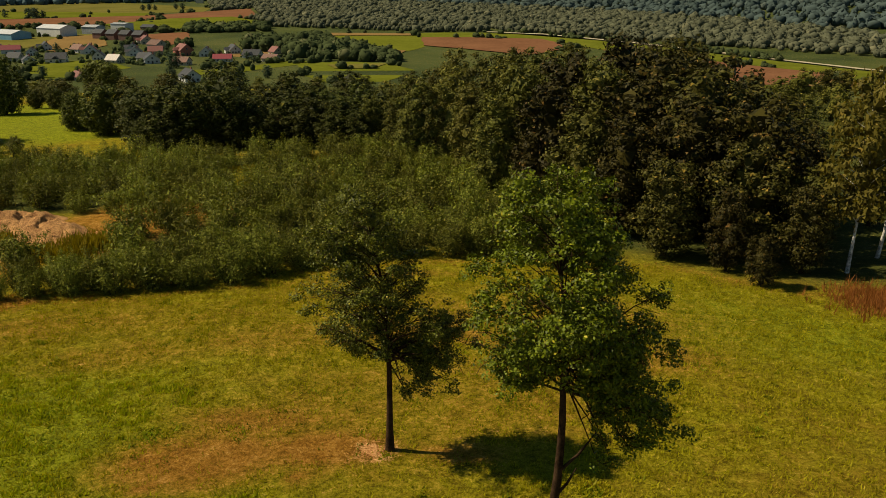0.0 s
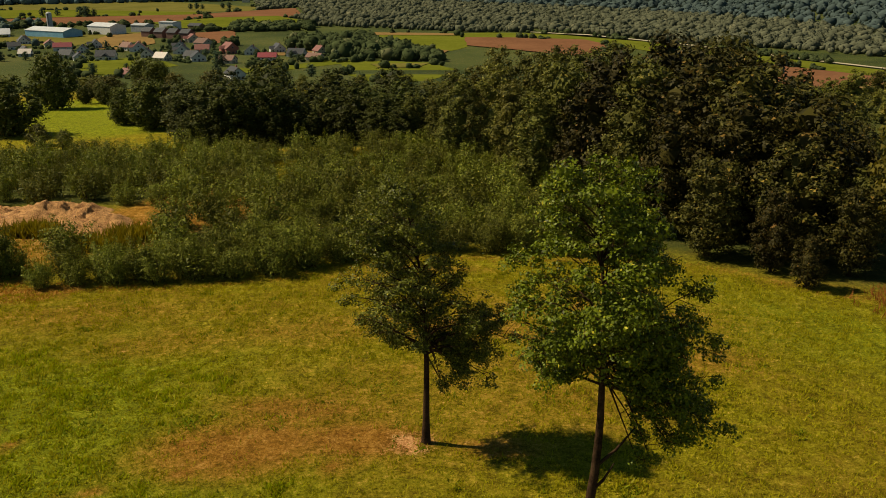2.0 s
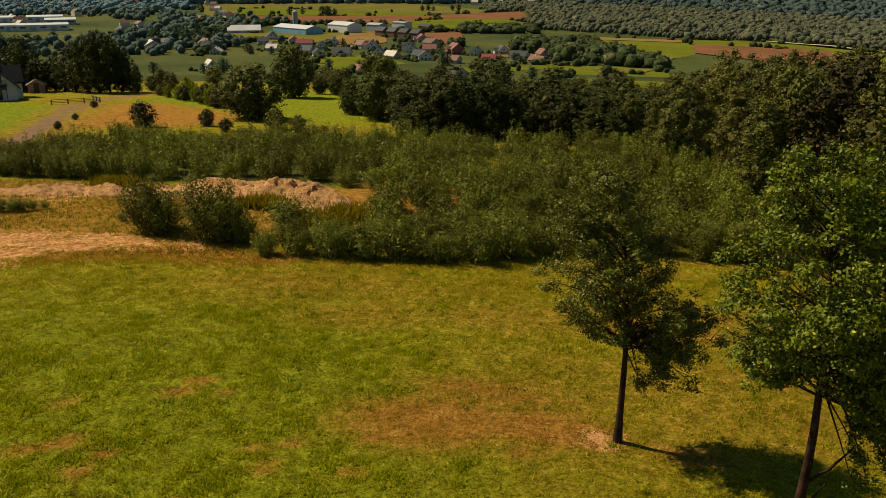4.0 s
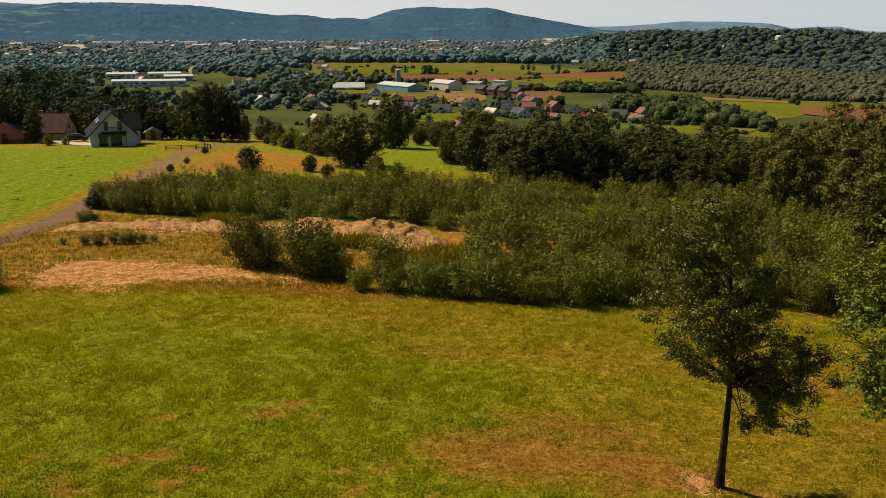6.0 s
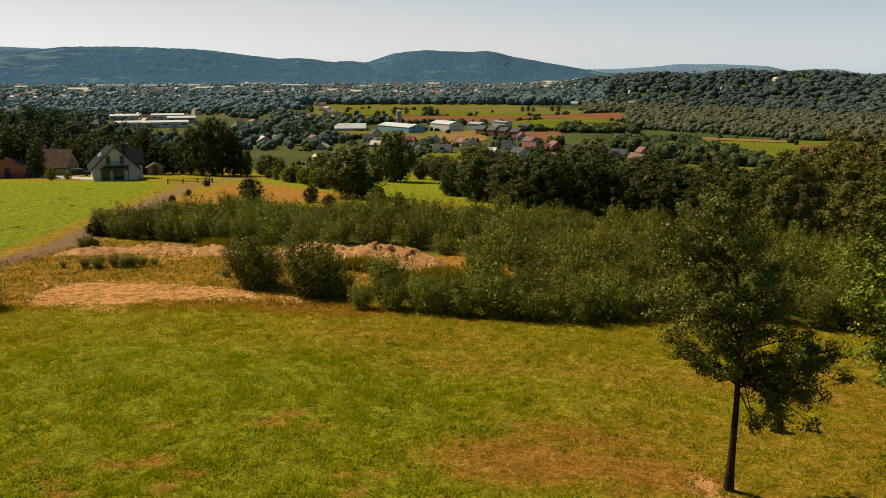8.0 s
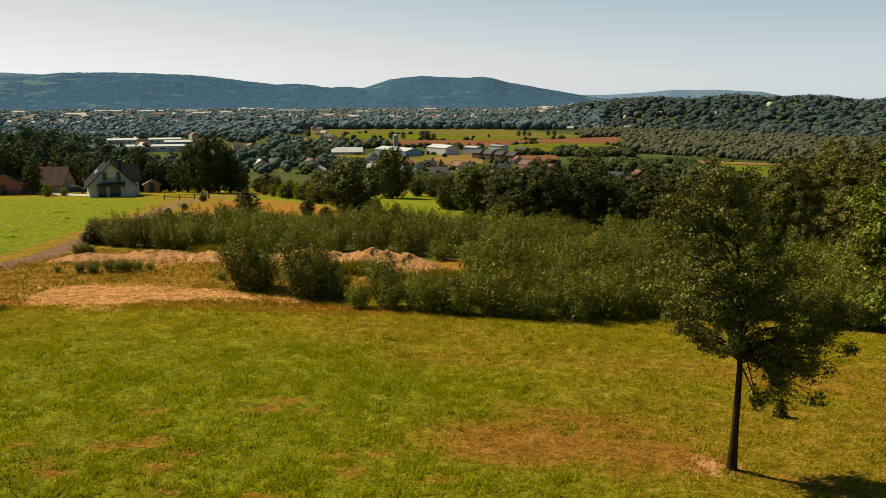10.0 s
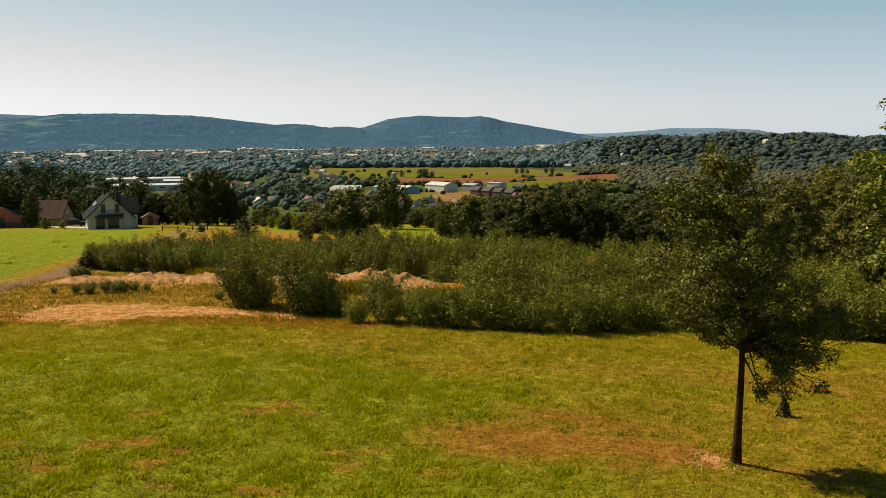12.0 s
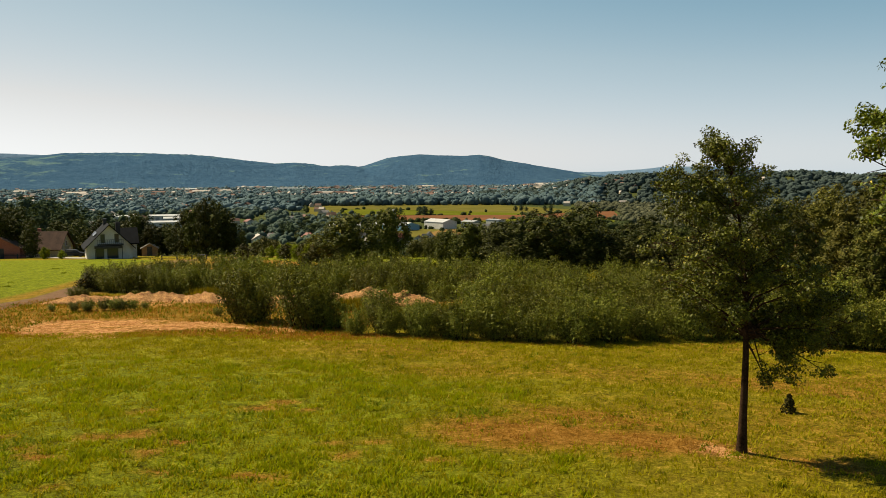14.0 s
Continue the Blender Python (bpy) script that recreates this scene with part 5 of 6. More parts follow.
def house(label, x, y, turn, w, depth, eave, ridge, wall, roof, dormer=False):
    """A village house: ridge along its depth, windows in front and side, a chimney, a door."""
    ob = tagged(new("house"), label, "house", "village houses")
    ob.location, ob.rotation_euler = (x, y, land1(x, y)), (0, 0, radians(turn))
    ob.scale = (0.88, 0.88, 0.76)
    HOMES.append((x, y))
    gabled(ob, w, depth, eave, ridge, wall, roof)
    for wx in (-w * 0.27, w * 0.27):
        window(ob, wx, 0, 0.9, 1.3, 1.4)
    window(ob, 0, 0, eave + 0.35, 1.2, 1.3)
    for f in (0.25, 0.72):
        window(ob, w / 2, depth * f, 0.9, 1.3, 1.3, "right")
        window(ob, -w / 2, depth * f, 0.9, 1.3, 1.3, "left")
    box_part("door", (-0.55, 0.55, -0.08, 0.05, 0, 2.1), DARK_METAL, ob)
    box_part("chimney", (w * 0.12, w * 0.12 + 0.7, depth * 0.55, depth * 0.55 + 0.7, eave, ridge + 0.9), BRICK_RED, ob)
    if dormer:
        wing = box_part("bay", (-w / 2 - 2.6, -w / 2 + 0.1, depth * 0.3, depth * 0.3 + 4.5, -0.5, eave), wall, ob)
        bm = bmesh.new()
        a = [bm.verts.new(c) for c in ((-w / 2 - 3, depth * 0.3 - 0.4, eave), (-w / 2 - 3, depth * 0.3 + 4.9, eave), (0, depth * 0.3 + 4.9, eave), (0, depth * 0.3 - 0.4, eave), (-w / 2 - 3, depth * 0.3 + 2.25, eave + 2.4), (0, depth * 0.3 + 2.25, eave + 2.4))]
        for q in ((0, 3, 5, 4), (1, 4, 5, 2), (0, 4, 1), (3, 2, 5), (0, 1, 2, 3)):
            bm.faces.new([a[i] for i in q])
        bmesh.ops.recalc_face_normals(bm, faces=bm.faces[:])
        part("bay_roof", bm, roof, ob)
    return ob


HOMES = []
W, C, B = PLASTER, CREAM, BRICK_RED
for x, y, turn, w, depth, eave, ridge, wall, roof, dm, words in (
        (-367, 587, 60, 10, 10, 5.5, 9.5, B, ROOF_RED, 0, "tall red-brown house with a red roof in the village"), (-336, 544, 20, 9, 11, 3, 6.5, C, ROOF_PALE, 0, "low house with a pale tiled roof in the village"), (-364, 681, 35, 9, 10, 3.5, 8, W, ROOF_DARK, 0, "white gabled house with a dark roof"),
        (-302, 631, 110, 9, 14, 4, 7.5, W, ROOF_CLARET, 0, "white house with a deep red roof"), (-290, 646, 30, 8.5, 10, 4, 8.5, W, ROOF_DARK, 1, "white house with steep gables and a blue-grey roof"), (-242, 566, 100, 9, 14, 3.5, 8, W, ROOF_DARK, 1, "white house with several gables and a dark roof"),
        (-248, 620, 20, 10, 12, 4, 9, W, ROOF_RED, 1, "white house with a light red roof"), (-226, 577, 15, 8.6, 10, 3.5, 8, W, ROOF_DARK, 0, "white house with a dark roof"), (-211, 604, 15, 9.8, 11, 3.5, 8, W, ROOF_DARK, 1, "house with a dark grey roof"),
        (-182, 551, 25, 10.5, 11, 3.5, 8, W, ROOF_DARK, 0, "broad white gabled house with a dark roof"), (-204, 556, 70, 9, 10, 3, 7, C, ROOF_PALE, 0, "cream house with a pale roof"), (-233, 698, 30, 11, 12, 4, 8.5, C, ROOF_RED, 1, "cream house with a red roof"),
        (-176, 607, 40, 11, 12, 5, 10, B, ROOF_RED, 1, "large dark red house with a pale chimney"), (-161, 599, 10, 10.5, 11, 3.5, 8, W, ROOF_DARK, 0, "white gabled house with a grey roof"), (-156, 540, 80, 9.5, 11, 3, 6.5, C, ROOF_BROWN, 0, "low house with a brown roof"),
        (-135, 563, 95, 9, 13, 3, 6.2, W, ROOF_CLARET, 0, "low house with a claret roof"), (-211, 664, 60, 12, 12, 4, 8, C, ROOF_BROWN, 0, "house with a dark brown roof"), (-122, 590, 80, 10, 13, 3, 7, W, ROOF_DARK, 1, "house with a blue-grey roof"),
        (-105, 560, 70, 9, 11, 3, 6, C, ROOF_BROWN, 0, "low house with a brown roof"), (-112, 602, 40, 8, 9, 4, 8, C, ROOF_RED, 0, "small house with a red roof"), (-120, 420, 35, 9, 11, 4, 8, W, ROOF_DARK, 0, "white gabled house with a dark roof on the slope"),
        (-186, 451, 50, 7, 8, 3, 6, C, ROOF_RED, 0, "small red-roofed house among trees"), (-320, 600, 40, 9, 10, 3, 7, C, ROOF_DARK, 0, "house with a dark roof"), (-345, 640, 120, 9, 10, 3.5, 7, W, ROOF_DARK, 0, "house with a dark roof"),
        (-277, 445, 50, 7, 8, 3.5, 7.5, W, ROOF_PALE, 0, "small white house behind the bushes"), (-551, 762, 60, 10, 11, 5, 8, W, ROOF_RED, 0, "white house with a red roof by the halls"), (-362, 677, 15, 8, 9, 4, 8, W, ROOF_DARK, 0, "white house with a dark roof"),
        (-262, 556, 30, 8, 9, 3, 6.5, W, ROOF_DARK, 0, "low white house with a grey roof"), (-275, 574, 80, 8, 10, 3.5, 7.5, C, ROOF_DARK, 0, "cream house with a dark roof"), (-258, 632, 60, 9, 10, 3.5, 7.5, W, ROOF_BROWN, 0, "white house with a brown roof"),
        (-225, 640, 15, 8, 9, 3.5, 7.5, W, ROOF_DARK, 1, "white house with a dark grey roof"), (-196, 618, 100, 9, 11, 3.5, 7.5, C, ROOF_RED, 0, "cream house with a dull red roof"), (-145, 618, 30, 9, 11, 3.5, 8, W, ROOF_DARK, 1, "white house with a grey-blue roof"), (-190, 570, 70, 8, 9, 3, 7, W, ROOF_DARK, 0, "white house with a dark roof"),
        (-310, 588, 100, 8, 9, 3, 6.5, W, ROOF_PALE, 0, "white house with a pale roof"), (-330, 655, 30, 9, 10, 3.5, 7, C, ROOF_RED, 0, "cream house with a red roof"), (-285, 610, 20, 8, 10, 3, 7, W, ROOF_DARK, 0, "white house with a dark roof"), (-430, 612, 40, 9, 10, 3.5, 7, C, ROOF_RED, 0, "cream house with a red roof"), (-470, 700, 40, 10, 11, 4, 8, W, ROOF_BROWN, 0, "white house with a brown roof"),
        (-495, 730, 20, 9, 11, 4, 8, W, ROOF_PALE, 0, "white house with a pale roof"), (-520, 690, 60, 9, 10, 4, 8, C, ROOF_DARK, 0, "cream house with a dark roof"), (-540, 830, 60, 12, 14, 5, 8, W, ROOF_DARK, 0, "white house with a dark roof"), (-385, 600, 20, 9, 10, 3.5, 7, C, ROOF_BROWN, 0, "house with a brown roof"), (-410, 600, 70, 8, 10, 3.5, 7, W, ROOF_DARK, 0, "house with a dark roof"), (-140.0, 130.5, 118, 9, 11, 2.6, 6.6, C, ROOF_UMBER, 0, "large old house with a steep brown roof among trees"), (-168, 116, 60, 9, 10, 3.5, 7, B, ROOF_BROWN, 0, "brown-roofed house at the lane")):
    house(words, x, y, turn, w, depth, eave, ridge, wall, roof, dm)


# garden trees and hedges round the houses
g = np.random.default_rng(31)
yard = []
for x, y in HOMES:
    for k in range(6 if y > 300 else 0):
        a, r = g.uniform(0, 6.28), g.uniform(8.5, 17)
        yard.append((x + math.cos(a) * r, y + math.sin(a) * r, g.uniform(0.9, 2.0), g.uniform(1.2, 3.9)))
far_wood("garden_trees", "garden trees and hedges between the village houses", yard, GROVE_LEAF, 12, True)


def hall(label, x, y, turn, w, depth, high, pitch, wall, roof, bays=4):
    """A works hall: low pitched roof, gates and a band of windows."""
    ob = tagged(new("hall"), label, "industrial hall")
    ob.location, ob.rotation_euler = (x, y, land1(x, y)), (0, 0, radians(turn))
    gabled(ob, depth, w, high, high + pitch, wall, roof, 0.3, 0, 0, 0.3)
    for k in range(bays):
        yy = w * (k + 0.5) / bays
        box_part("gate" if k % 2 else "window_band", (-depth / 2 - 0.08, -depth / 2 + 0.05, yy - w / bays * 0.3, yy + w / bays * 0.3, 0.2 if k % 2 else high * 0.5, high * 0.75), GREY_SHEET if k % 2 else GLASS, ob)
    return ob


hall("white works hall with a pale roof", -350, 782, 245, 28, 18, 7, 2.5, PLASTER, SHEET)
hall("grey sheet-metal works hall by the fields", -322, 803, 250, 16, 12, 6, 1.5, GREY_SHEET, GREY_SHEET, 3)
hall("modern white office building with dark bands", -302, 820, 250, 16, 12, 7.5, 0.6, PLASTER, GREY_SHEET, 3)
hall("long hall of blue sheet metal", -396, 762, 245, 48, 20, 5, 2.5, BLUE_SHEET, SHEET, 5)
hall("low dark barn beside the works", -278, 826, 250, 13, 9, 4, 2, WOOD, ROOF_DARK, 2)
for k in range(4):
    hall("row of terraced houses with dark roofs", -292 + 13 * k, 748 - 6 * k, 250, 9, 10, 5, 3, ROOF_BROWN, ROOF_DARK, 2)
for k in range(3):
    hall("white plastic greenhouse tunnel", -409 - 7.5 * k, 744 + 14 * k, 120, 30, 9, 2.4, 2.4, SHEET, SHEET, 2)
for x, y, w, d in ((-634, 686, 26, 20), (-598, 712, 44, 20), (-722, 780, 34, 22), (-688, 812, 36, 22)):
    hall("long white works hall in the valley", x, y, 131, w, d, 5.5, 1.2, PLASTER, SHEET, 5)
hall("grey hall with a pale roof", -645, 780, 131, 30, 18, 5, 1.5, GREY_SHEET, SHEET, 3)
for x, y, w in ((-1790, 1880, 75), (-1690, 1930, 70), (-1580, 2300, 110), (-1370, 2180, 90), (-1630, 2000, 60)):
    hall("long white hall at the edge of the town", x, y, 128, w, 30, 7, 1.5, PLASTER, SHEET, 6)
hall("white pyramid-roofed bungalow with a pale roof", -410, 575, 225, 13, 13, 3, 3.5, CREAM, ROOF_PALE, 2)
silo = tagged(new("silo"), "grey concrete silo tower beside the blue hall", "silo")
silo.location = (-410, 819, land1(-410, 819))
sv, sf = tube([(0, 0, -0.5), (0, 0, 15), (0, 0, 15.6), (0, 0, 16.4)], [2.6, 2.6, 2.2, 0.8], 14)
hang("tower", mesh_of("tower", sv, sf, GREY_SHEET), silo)
box_part("ladder", (-0.3, 0.3, -2.75, -2.6, 0, 15), DARK_METAL, silo)

# the town in the distance
TOWN_SPOTS = scatter(900, 11, 62, 1650, 2950, 1.0, 1.0, 21) + scatter(55, 30, 60, 900, 1600, 1.0, 1.0, 22) + scatter(34, 2, 16, 1380, 1700, 0.8, 0.8, 23)
for mat, words, pick in ((CREAM, "white houses of the town", 0), (CREAM, "cream houses of the town", 1)):
    bm, br = bmesh.new(), bmesh.new()
    for k, (x, y, a, b) in enumerate(TOWN_SPOTS):
        if k % 2 != pick:
            continue
        w, d, h = 2.6 + 2.4 * a, 2.4 + 1.6 * b, 2.5 + 2.2 * a
        if k % 17 == 0 and k < 900:
            w, d, h = w * 4, d * 3, 7
        z = land1(x, y)
        c, s = math.cos(k * 1.7), math.sin(k * 1.7)
        for m, z0, z1, in_ in ((bm, z, z + h, 1.0), (br, z + h, z + h + 3, 0.05)):
            lo = [m.verts.new((x + (p * c - q * s), y + (p * s + q * c), z0)) for p, q in ((-w, -d), (w, -d), (w, d), (-w, d))]
            hi = [m.verts.new((x + (p * c - q * in_ * s), y + (p * s + q * in_ * c), z1)) for p, q in ((-w, -d), (w, -d), (w, d), (-w, d))]
            for i in range(4):
                j = (i + 1) % 4
                m.faces.new((lo[i], lo[j], hi[j], hi[i]))
            m.faces.new(hi)
    for m, mt, n_ in ((bm, mat, "town"), (br, (ROOF_BROWN, ROOF_PALE)[pick], "town_roof")):
        me = bpy.data.meshes.new(n_)
        m.to_mesh(me)
        m.free()
        me.materials.append(mt)
        tagged(new(n_, me), words if n_ == "town" else "brown and pale roofs of the town", "houses", kind="stuff")

# the white house on the hill's shoulder
hz = land1(-114, 117)
home = tagged(new("house"), "white gabled house with a dark roof, balcony and annex", "house")
home.scale = (0.84, 0.86, 0.96)
home.location, home.rotation_euler = (-114.6, 116.4, hz), (0, 0, radians(48))
gabled(home, 8.9, 11, 2.35, 6.2, PLASTER, ROOF_BLACK, 0.7)
for wx in (-1.3, 1.45):
    window(home, wx, 0, 3.0, 0.85, 1.6)
box_part("balcony_slab", (-2.4, 2.7, -1.3, 0.0, 2.62, 2.8), DARK_METAL, home)
rail = box_part("balcony_rail", (-2.4, 2.7, -1.3, -1.24, 3.62, 3.68), DARK_METAL, home)
for k in range(14):
    bx = -2.4 + 5.04 * k / 13
    box_part("baluster", (bx, bx + 0.05, -1.29, -1.24, 2.8, 3.62), DARK_METAL, rail)
box_part("canopy", (-3.0, 2.5, -1.7, 0.0, 2.05, 2.5), DARK_METAL, home, "dark canopy over the terrace")
for px in (-2.9, 2.4):
    box_part("post", (px - 0.06, px + 0.06, -1.66, -1.54, -0.4, 2.05), DARK_METAL, home)
for wx, ww in ((-1.9, 1.6), (0.6, 2.2)):
    window(home, wx, 0, 0.1, ww, 1.85)
box_part("chimney", (-0.7, 0.0, 6.5, 7.3, 4, 7.2), DARK_METAL, home)
box_part("chimney", (1.6, 2.5, 3.6, 4.4, 3.5, 6.6), DARK_METAL, home)
for k in range(3):
    sk = box_part("skylight", (-0.45, 0.45, -0.6, 0.6, -0.04, 0.1), GLASS, home)
    sk.location, sk.rotation_euler = (-2.6, 2.6 + 2.3 * k, 4.42), (0, -math.atan2(3.7, 4.45), 0)
annex = new("annex")
annex.parent = home
annex.location, annex.rotation_euler = (2.6, 9.0, 0), (0, 0, radians(-90))
gabled(annex, 6.0, 3.4, 2.6, 5.0, PLASTER, ROOF_BLACK, 0.5)

# ---- about the white house ----


def shed(label, x, y, turn, w, d, h, wall, roof):
    ob = tagged(new("shed"), label, "shed")
    ob.location, ob.rotation_euler = (x, y, land1(x, y)), (0, 0, radians(turn))
    gabled(ob, w, d, h, h + w * 0.28, wall, roof, 0.3, thick=0.12)
    box_part("door", (-0.5, 0.5, -0.06, 0.05, 0, 1.9), DARK_METAL, ob)
    return ob


shed("small wooden garden shed with a pale roof", -121.5, 134, 40, 3.0, 2.6, 1.6, WOOD, ROOF_PALE)
shed("low garage with a brown pitched roof", -139.4, 114.6, 40, 6.5, 6, 2.0, BRICK_RED, ROOF_BROWN)


def car(label, x, y, turn, paint):
    ob = tagged(new("car"), label, "car")
    ob.location, ob.rotation_euler = (x, y, land1(x, y) + 0.05), (0, 0, radians(turn))
    bm = bmesh.new()
    sec = [(-2.2, 0.35), (2.2, 0.35), (2.25, 0.75), (1.25, 0.92), (0.55, 1.42), (-1.3, 1.45), (-2.1, 0.95), (-2.25, 0.7)]
    a = [bm.verts.new((p, -0.88 + (0.14 if q > 1 else 0), q)) for p, q in sec]
    b = [bm.verts.new((p, 0.88 - (0.14 if q > 1 else 0), q)) for p, q in sec]
    bm.faces.new(a), bm.faces.new(b[::-1])
    for i in range(8):
        j = (i + 1) % 8
        bm.faces.new((a[j], a[i], b[i], b[j]))
    bmesh.ops.recalc_face_normals(bm, faces=bm.faces[:])
    bmesh.ops.bevel(bm, geom=bm.edges[:], offset=0.06, segments=2, affect="EDGES")
    part("body", bm, paint, ob)
    for s in (-1, 1):
        box_part("side_window", (-1.4, 0.6, s * 0.79 - 0.03, s * 0.79 + 0.03, 0.98, 1.33), GLASS, ob)
        for px in (-1.4, 1.4):
            v, f = tube([(px, s * 0.72, 0.33), (px, s * 0.92, 0.33)], [0.33, 0.33], 14)
            hang("wheel", mesh_of("wheel", v, f, DARK_METAL), ob)
    return ob


car("dark parked car on the paved drive", -132.4, 125.0, 40, CAR_PAINT)


def paved(label, pts, mat=None, lift=0.07):
    bm = bmesh.new()
    f = bm.faces.new([bm.verts.new((x, y, 0)) for x, y in pts])
    bmesh.ops.triangulate(bm, faces=[f])
    bmesh.ops.subdivide_edges(bm, edges=bm.edges[:], cuts=2, use_grid_fill=True)
    for v in bm.verts:
        v.co.z = land1(v.co.x, v.co.y) + lift
    me = bpy.data.meshes.new("pavement")
    bm.to_mesh(me)
    bm.free()
    me.materials.append(mat or PAVING)
    return tagged(new("pavement", me), label, "paving", kind="structure")


paved("pale paved drive beside the white house", [(-137, 118), (-121, 115.5), (-119, 117), (-123, 121), (-135, 124)])


def hedge_wall(label, x0, y0, x1, y1, h, n):
    """A clipped conifer hedge: a close row of narrow cones of twigs."""
    ob = tagged(new("hedge"), label, "hedge")
    g = np.random.default_rng(int(abs(x0) * 10))
    for k in range(n):
        x, y = x0 + (x1 - x0) * k / (n - 1), y0 + (y1 - y0) * k / (n - 1)
        t = g.uniform(0, 1, 160) ** 1.3
        ang = g.uniform(0, 6.28, 160)
        r = 0.5 * (1 - 0.75 * t)
        p = np.stack([x + np.cos(ang) * r, y + np.sin(ang) * r, land1(x, y) + t * h], 1)
        hang("conifer", leaf_mesh("conifer", p, np.stack([np.cos(ang), np.sin(ang), 0.3 + 0 * t], 1), 0.4, g, FOREST), ob)
    return ob


hedge_wall("row of dark narrow conifers behind the drive", -137, 131, -126, 136, 2.6, 12)


def fence(label, pts, h=1.2):
    ob = tagged(new("fence"), label, "fence")
    for (ax, ay), (bx, by) in zip(pts, pts[1:]):
        n = max(2, int(math.hypot(bx - ax, by - ay) / 2.2))
        for k in range(n):
            x, y = ax + (bx - ax) * k / n, ay + (by - ay) * k / n
            z = land1(x, y)
            box_part("post", (x - 0.07, x + 0.07, y - 0.07, y + 0.07, z - 0.2, z + h), DARK_METAL, ob)
        for q in (0.35, 0.65, 0.95):
            v, f = tube([(ax, ay, land1(ax, ay) + h * q), (bx, by, land1(bx, by) + h * q)], [0.04, 0.04], 4)
            hang("rail", mesh_of("rail", v, f, DARK_METAL), ob)
    return ob


fence("dark low garden fence at the lane", [(-99.5, 112.5), (-95.5, 119), (-101.5, 124)], 0.8)
fence("dark low garden fence beside the garage", [(-150, 112), (-139, 114.5), (-134, 117)], 0.9)

# ---- heaps of dug sand ----


def sand_heap(label, x, y, rx, ry, h, turn, seed):
    g = np.random.default_rng(seed)
    rings, seg = 26, 64
    verts, faces = [], []
    for i in range(rings + 1):
        f = i / rings
        for k in range(seg):
            a = 2 * math.pi * k / seg
            wob = 1 + 0.18 * math.sin(2 * a + seed) + 0.10 * math.sin(5 * a + 2 * seed)
            px, py = math.cos(a) * rx * f * wob, math.sin(a) * ry * f * wob
            nz = noise.noise(Vector((px * 0.9, py * 0.9, seed))) * 0.35 + noise.noise(Vector((px * 2.6, py * 2.6, seed))) * 0.24 + abs(noise.noise(Vector((px * 5.5, py * 5.5, seed)))) * 0.14
            z = h * (1 - f * f) ** 1.3 * (1 + 0.9 * nz) + 0.3 * nz * (f < 0.95) - 0.1 * (f > 0.97)
            c, s = math.cos(turn), math.sin(turn)
            wx, wy = x + px * c - py * s, y + px * s + py * c
            verts.append((wx, wy, land1(wx, wy) + z))
    for i in range(rings):
        for k in range(seg):
            a, b = i * seg + k, i * seg + (k + 1) % seg
            faces.append((a, b, b + seg, a + seg))
    ob = tagged(new("sand_mound", mesh_of("sand_mound", verts, faces, SAND, False)), label, "sand heap", "sand heaps")
    for k in range(14 if h > 0.3 else 30):
        a, f = g.uniform(0, 6.28), g.uniform(0.35, 1.0)
        px, py = math.cos(a) * rx * f, math.sin(a) * ry * f
        c, s = math.cos(turn), math.sin(turn)
        wx, wy = x + px * c - py * s, y + px * s + py * c
        r = g.uniform(0.03, 0.09)
        v0, f0 = ico(False)
        v = v0 * (1 + g.normal(0, 0.15, (len(v0), 1))) * r + (wx, wy, land1(wx, wy) + h * (1 - f * f) ** 1.3 + 0.02)
        hang("clod", mesh_of("clod", v.tolist(), f0.tolist(), SAND), ob)
    return ob


HEAP = "rough heap of pale orange sand and earth"
sand_heap(HEAP, -54.3, 52.6, 3.2, 1.9, 0.45, 0.6, 1)
sand_heap(HEAP, -50.0, 55.0, 3.8, 2.2, 0.6, 0.5, 2)
sand_heap(HEAP, -45.6, 56.2, 2.4, 1.7, 0.6, 0.4, 3)
sand_heap(HEAP, -41.5, 57.6, 2.2, 1.5, 0.4, 0.4, 4)
sand_heap(HEAP, -38.0, 60.2, 4.2, 2.7, 0.75, 0.3, 5)
sand_heap(HEAP, -32.4, 60.8, 4.0, 2.8, 0.95, 0.2, 6)
sand_heap(HEAP, -28.2, 58.0, 3.2, 2.6, 1.1, -0.4, 7)
sand_heap(HEAP, -34.6, 57.0, 3.6, 2.2, 0.6, 0.3, 12)
sand_heap(HEAP, -25.8, 54.8, 2.4, 1.7, 0.62, -0.6, 8)

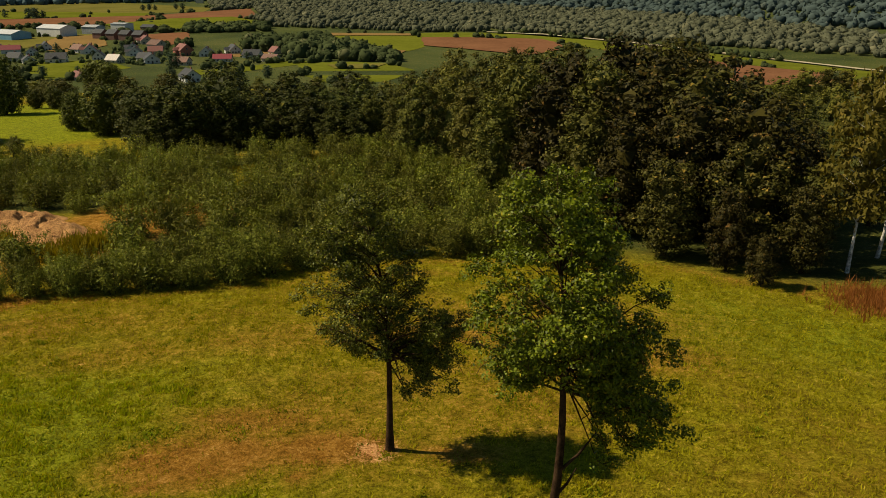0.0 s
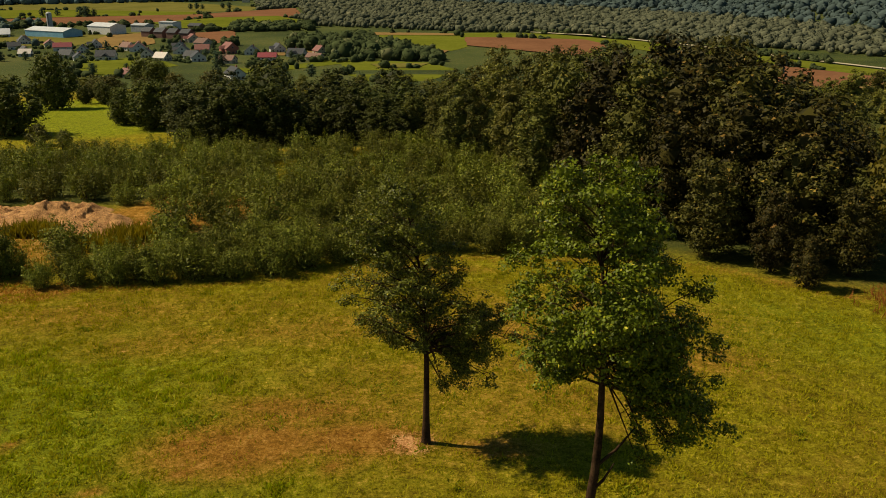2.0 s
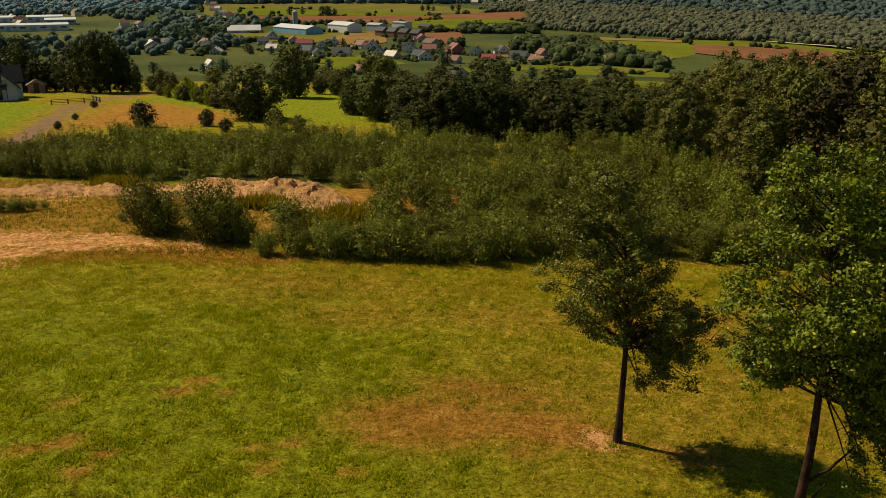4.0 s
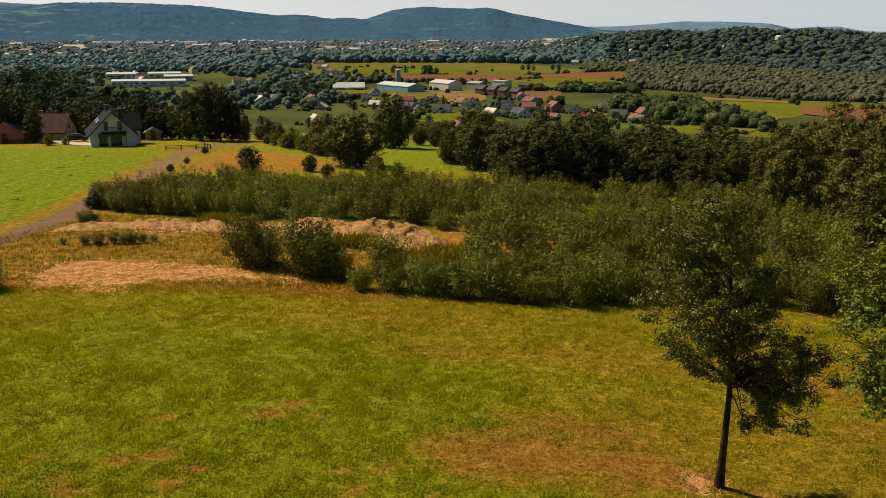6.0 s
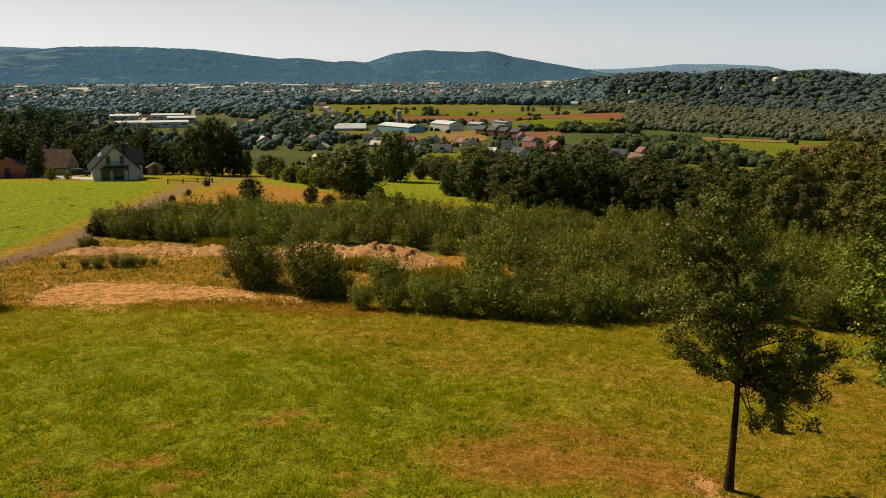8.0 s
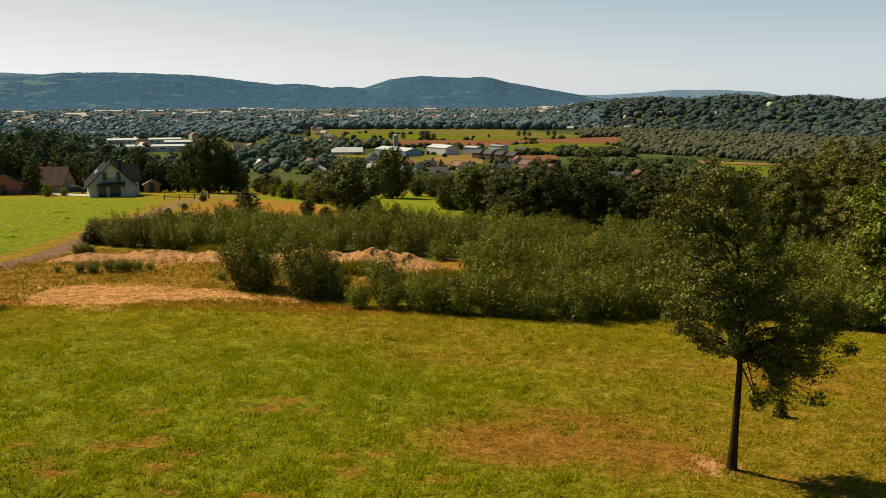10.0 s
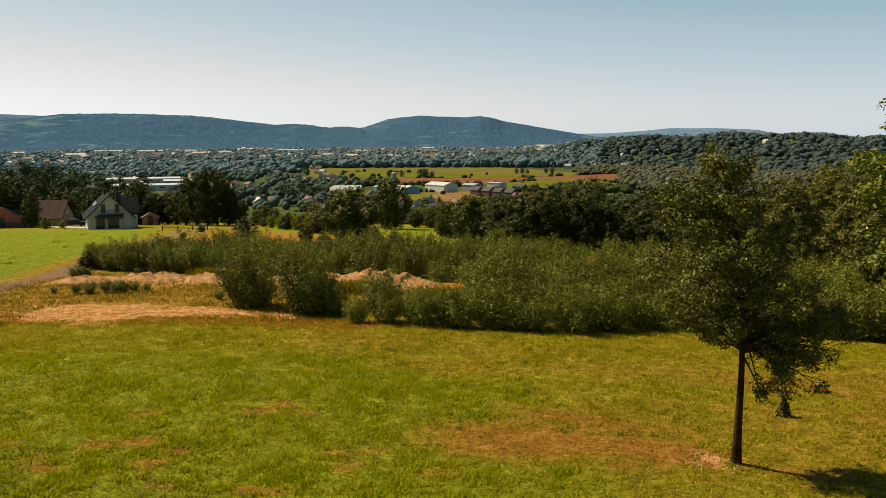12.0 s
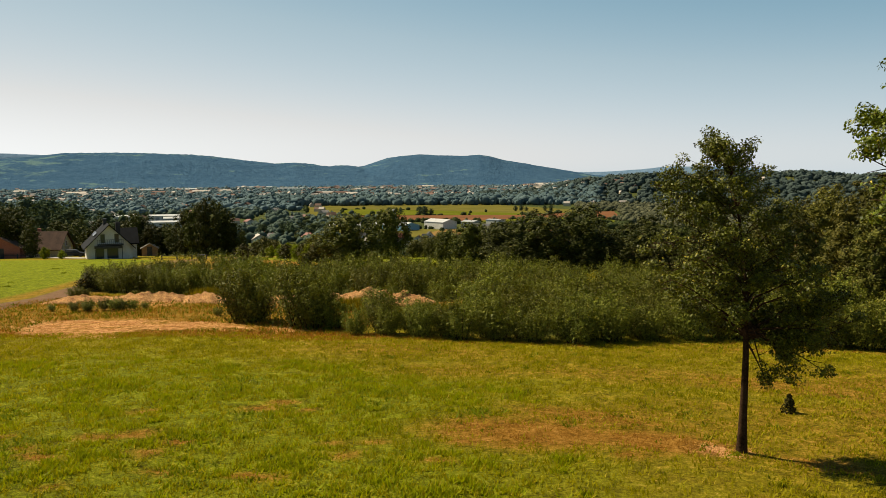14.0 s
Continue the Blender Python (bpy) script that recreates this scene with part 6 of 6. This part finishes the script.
# ---- grass, weeds and dry stalks ----


def tufts(name, label, xy, blades, high, mat, seed, spread=0.07, lean=0.5, width=0.1):
    """Grass: a few pointed blades to each tuft."""
    g = np.random.default_rng(seed)
    xy = np.repeat(np.asarray(xy), blades, 0) + g.normal(0, spread, (len(xy) * blades, 2))
    n = len(xy)
    z = land(xy[:, 0], xy[:, 1])
    z += np.array([0.16 * noise.noise(Vector((a, b, 0)) * 0.16) + 0.05 * noise.noise(Vector((a, b, 0)) * 0.8) for a, b in xy]) - 0.02
    h = high * g.uniform(0.5, 1.4, n)
    ang = g.uniform(0, 6.28, n)
    w = h * width + 0.008
    tip = np.stack([xy[:, 0] + g.normal(0, lean, n) * h, xy[:, 1] + g.normal(0, lean, n) * h, z + h], 1)
    a = np.stack([xy[:, 0] - np.cos(ang) * w, xy[:, 1] - np.sin(ang) * w, z], 1)
    b = np.stack([xy[:, 0] + np.cos(ang) * w, xy[:, 1] + np.sin(ang) * w, z], 1)
    v = np.stack([a, b, tip], 1).reshape(-1, 3)
    me = bpy.data.meshes.new(name)
    me.vertices.add(3 * n)
    me.vertices.foreach_set("co", v.astype(np.float32).ravel())
    me.loops.add(3 * n)
    me.loops.foreach_set("vertex_index", np.arange(3 * n, dtype=np.int32))
    me.polygons.add(n)
    me.polygons.foreach_set("loop_start", np.arange(0, 3 * n, 3, dtype=np.int32))
    me.update(calc_edges=True)
    me.materials.append(mat)
    return tagged(new(name, me), label, "grass", kind="stuff")


MEADOW_POLY = [(-46, 35), (-31, 42), (-24, 42.8), (-12, 45.5), (-9, 48), (-1.5, 50.5), (13, 49.6), (18.5, 45), (25, 39), (22, 15), (-20, 10), (-40, 22)]
g = np.random.default_rng(77)
pts = np.stack([g.uniform(-46, 26, 170000), g.uniform(12, 51, 170000)], 1)
clump = np.array([0.6 * noise.noise(Vector((a, b, 5)) * 0.55) + 0.9 * noise.noise(Vector((a, b, 2)) * 2.8) for a, b in pts])
ok = (inside(pts[:, 0], pts[:, 1], MEADOW_POLY) > 0) & (g.uniform(-0.6, 0.7, len(pts)) < clump) & (g.uniform(0.1, 0.9, len(pts)) > bare(pts[:, 0], pts[:, 1]))
tufts("grass", "short mown meadow grass, yellowish green", pts[ok][:72000], 4, 0.12, GRASS, 1, 0.09, 0.45, 0.13)
ok2 = (inside(pts[:, 0], pts[:, 1], MEADOW_POLY) > 0) & (clump > 0.55)
tufts("weeds", "darker broad-leaved weeds in the meadow", pts[ok2][::3][:3000], 6, 0.12, WEED, 2, 0.1, 0.7, 0.24)
lush = pts[(inside(pts[:, 0], pts[:, 1], LUSH_CORNER) > 0) & (clump > 0.3) & (bare(pts[:, 0], pts[:, 1]) < 0.2)]
tufts("grass", "lush green grass in clumps", lush[:19000], 6, 0.15, LUSH, 10, 0.12, 0.5, 0.13)
clumps = np.concatenate([np.stack([g.normal(a, r, 50), g.normal(b, r, 50)], 1) for a, b, r in zip(g.uniform(-28, -8, 20), g.uniform(13, 32, 20), g.uniform(0.3, 0.6, 20))])
tufts("weeds", "clumps of dark broad-leaved weeds in the meadow", clumps, 3, 0.13, WEED, 21, 0.12, 0.7, 0.2)
scorched = pts[(g.uniform(0.25, 1.4, len(pts)) < bare(pts[:, 0], pts[:, 1]))]
tufts("dry_grass", "thin scorched grass round the oaks", scorched[:9000], 3, 0.07, STRAW, 8, 0.08, 0.7, 0.1)
near_edge = pts[(inside(pts[:, 0], pts[:, 1], SAND_PATCH) < 0) & (along(pts[:, 0], pts[:, 1], EDGE) < np.where(pts[:, 0] < -23, 2.0, 0.6))]
near_edge = near_edge[(near_edge[:, 0] < -19) | (np.arange(len(near_edge)) % 4 == 0)]
tufts("dry_grass", "tall dry straw-coloured grass along the thicket", near_edge[:2600], 3, 0.13, STRAW, 3, 0.1, 0.5, 0.09)
q = np.stack([g.uniform(-60, -20, 9000), g.uniform(36, 62, 9000)], 1)
q = q[(inside(q[:, 0], q[:, 1], rough) > 0) & (inside(q[:, 0], q[:, 1], SAND_PATCH) < 0.3)]
tufts("dry_grass", "dry grass and weeds about the sand heaps", q[1::2], 3, 0.2, STRAW, 4, 0.12, 0.5, 0.07)
tufts("dry_grass", "rusty dead weeds about the sand heaps", q[::4], 3, 0.2, RUST, 14, 0.12, 0.5, 0.07)
spr = np.stack([g.uniform(-47, -33, 700), g.uniform(36, 45, 700)], 1)
tufts("dry_grass", "thin dry grass growing through the sand", spr[inside(spr[:, 0], spr[:, 1], SAND_PATCH) > 0], 2, 0.12, STRAW, 15, 0.12, 0.5, 0.07)
q2 = q[::2] + 0.4
tufts("weeds", "green weeds about the sand heaps", q2, 4, 0.2, WEED, 5, 0.12, 0.6, 0.12)
q = np.stack([g.normal(24.0, 1.4, 900), g.normal(43.2, 1.3, 900)], 1)
tufts("dry_grass", "tall rust-coloured reeds beside the birch", q, 5, 0.4, RUST, 6, 0.15, 0.35, 0.04)
q = np.concatenate([np.stack([g.normal(a, 0.9, 220), g.normal(b, 0.7, 220)], 1) for a, b in ((-23.6, 54.2), (-24.6, 52.0), (-18.5, 79.6), (-46.5, 58.6), (-12.3, 86.2), (-31.0, 55.5))])
tufts("yellow_weeds", "yellow flowering weeds by the sand heaps", q, 5, 0.75, GOLDEN, 7, 0.15, 0.3, 0.1)

# a small spruce seedling on the meadow
sap = tagged(new("spruce_seedling"), "tiny dark spruce seedling on the meadow", "seedling")
g2 = np.random.default_rng(4)
t = g2.uniform(0, 1, 260) ** 1.3
ang = g2.uniform(0, 6.28, 260)
r = 0.27 * (1 - t) ** 0.7 * g2.uniform(0.55, 1.15, 260) + 0.02
stand(sap, -0.7, 33.0, 0.0, 0.9)
hang("needles", leaf_mesh("needles", np.stack([np.cos(ang) * r, np.sin(ang) * r, 0.08 + t * 0.72], 1), np.stack([np.cos(ang), np.sin(ang), 0.2 + 0 * t], 1), 0.13, g2, FOREST), sap)
v, f = tube([(0, 0, -0.05), (0, 0, 0.7)], [0.02, 0.005], 5)
hang("stem", mesh_of("stem", v, f, BARK), sap)
q = np.concatenate([np.stack([g.normal(a, 0.3, 24), g.normal(b, 0.25, 24)], 1) for a, b in ((-84, 78), (-92, 84), (-79, 66), (-101, 97), (-97, 78), (-108, 90), (-88, 97), (-74, 61), (-90, 70), (-112, 84))])
tufts("weeds", "dark tussocks on the mown field", q[::2], 4, 0.17, WEED, 9, 0.15, 0.6, 0.15)
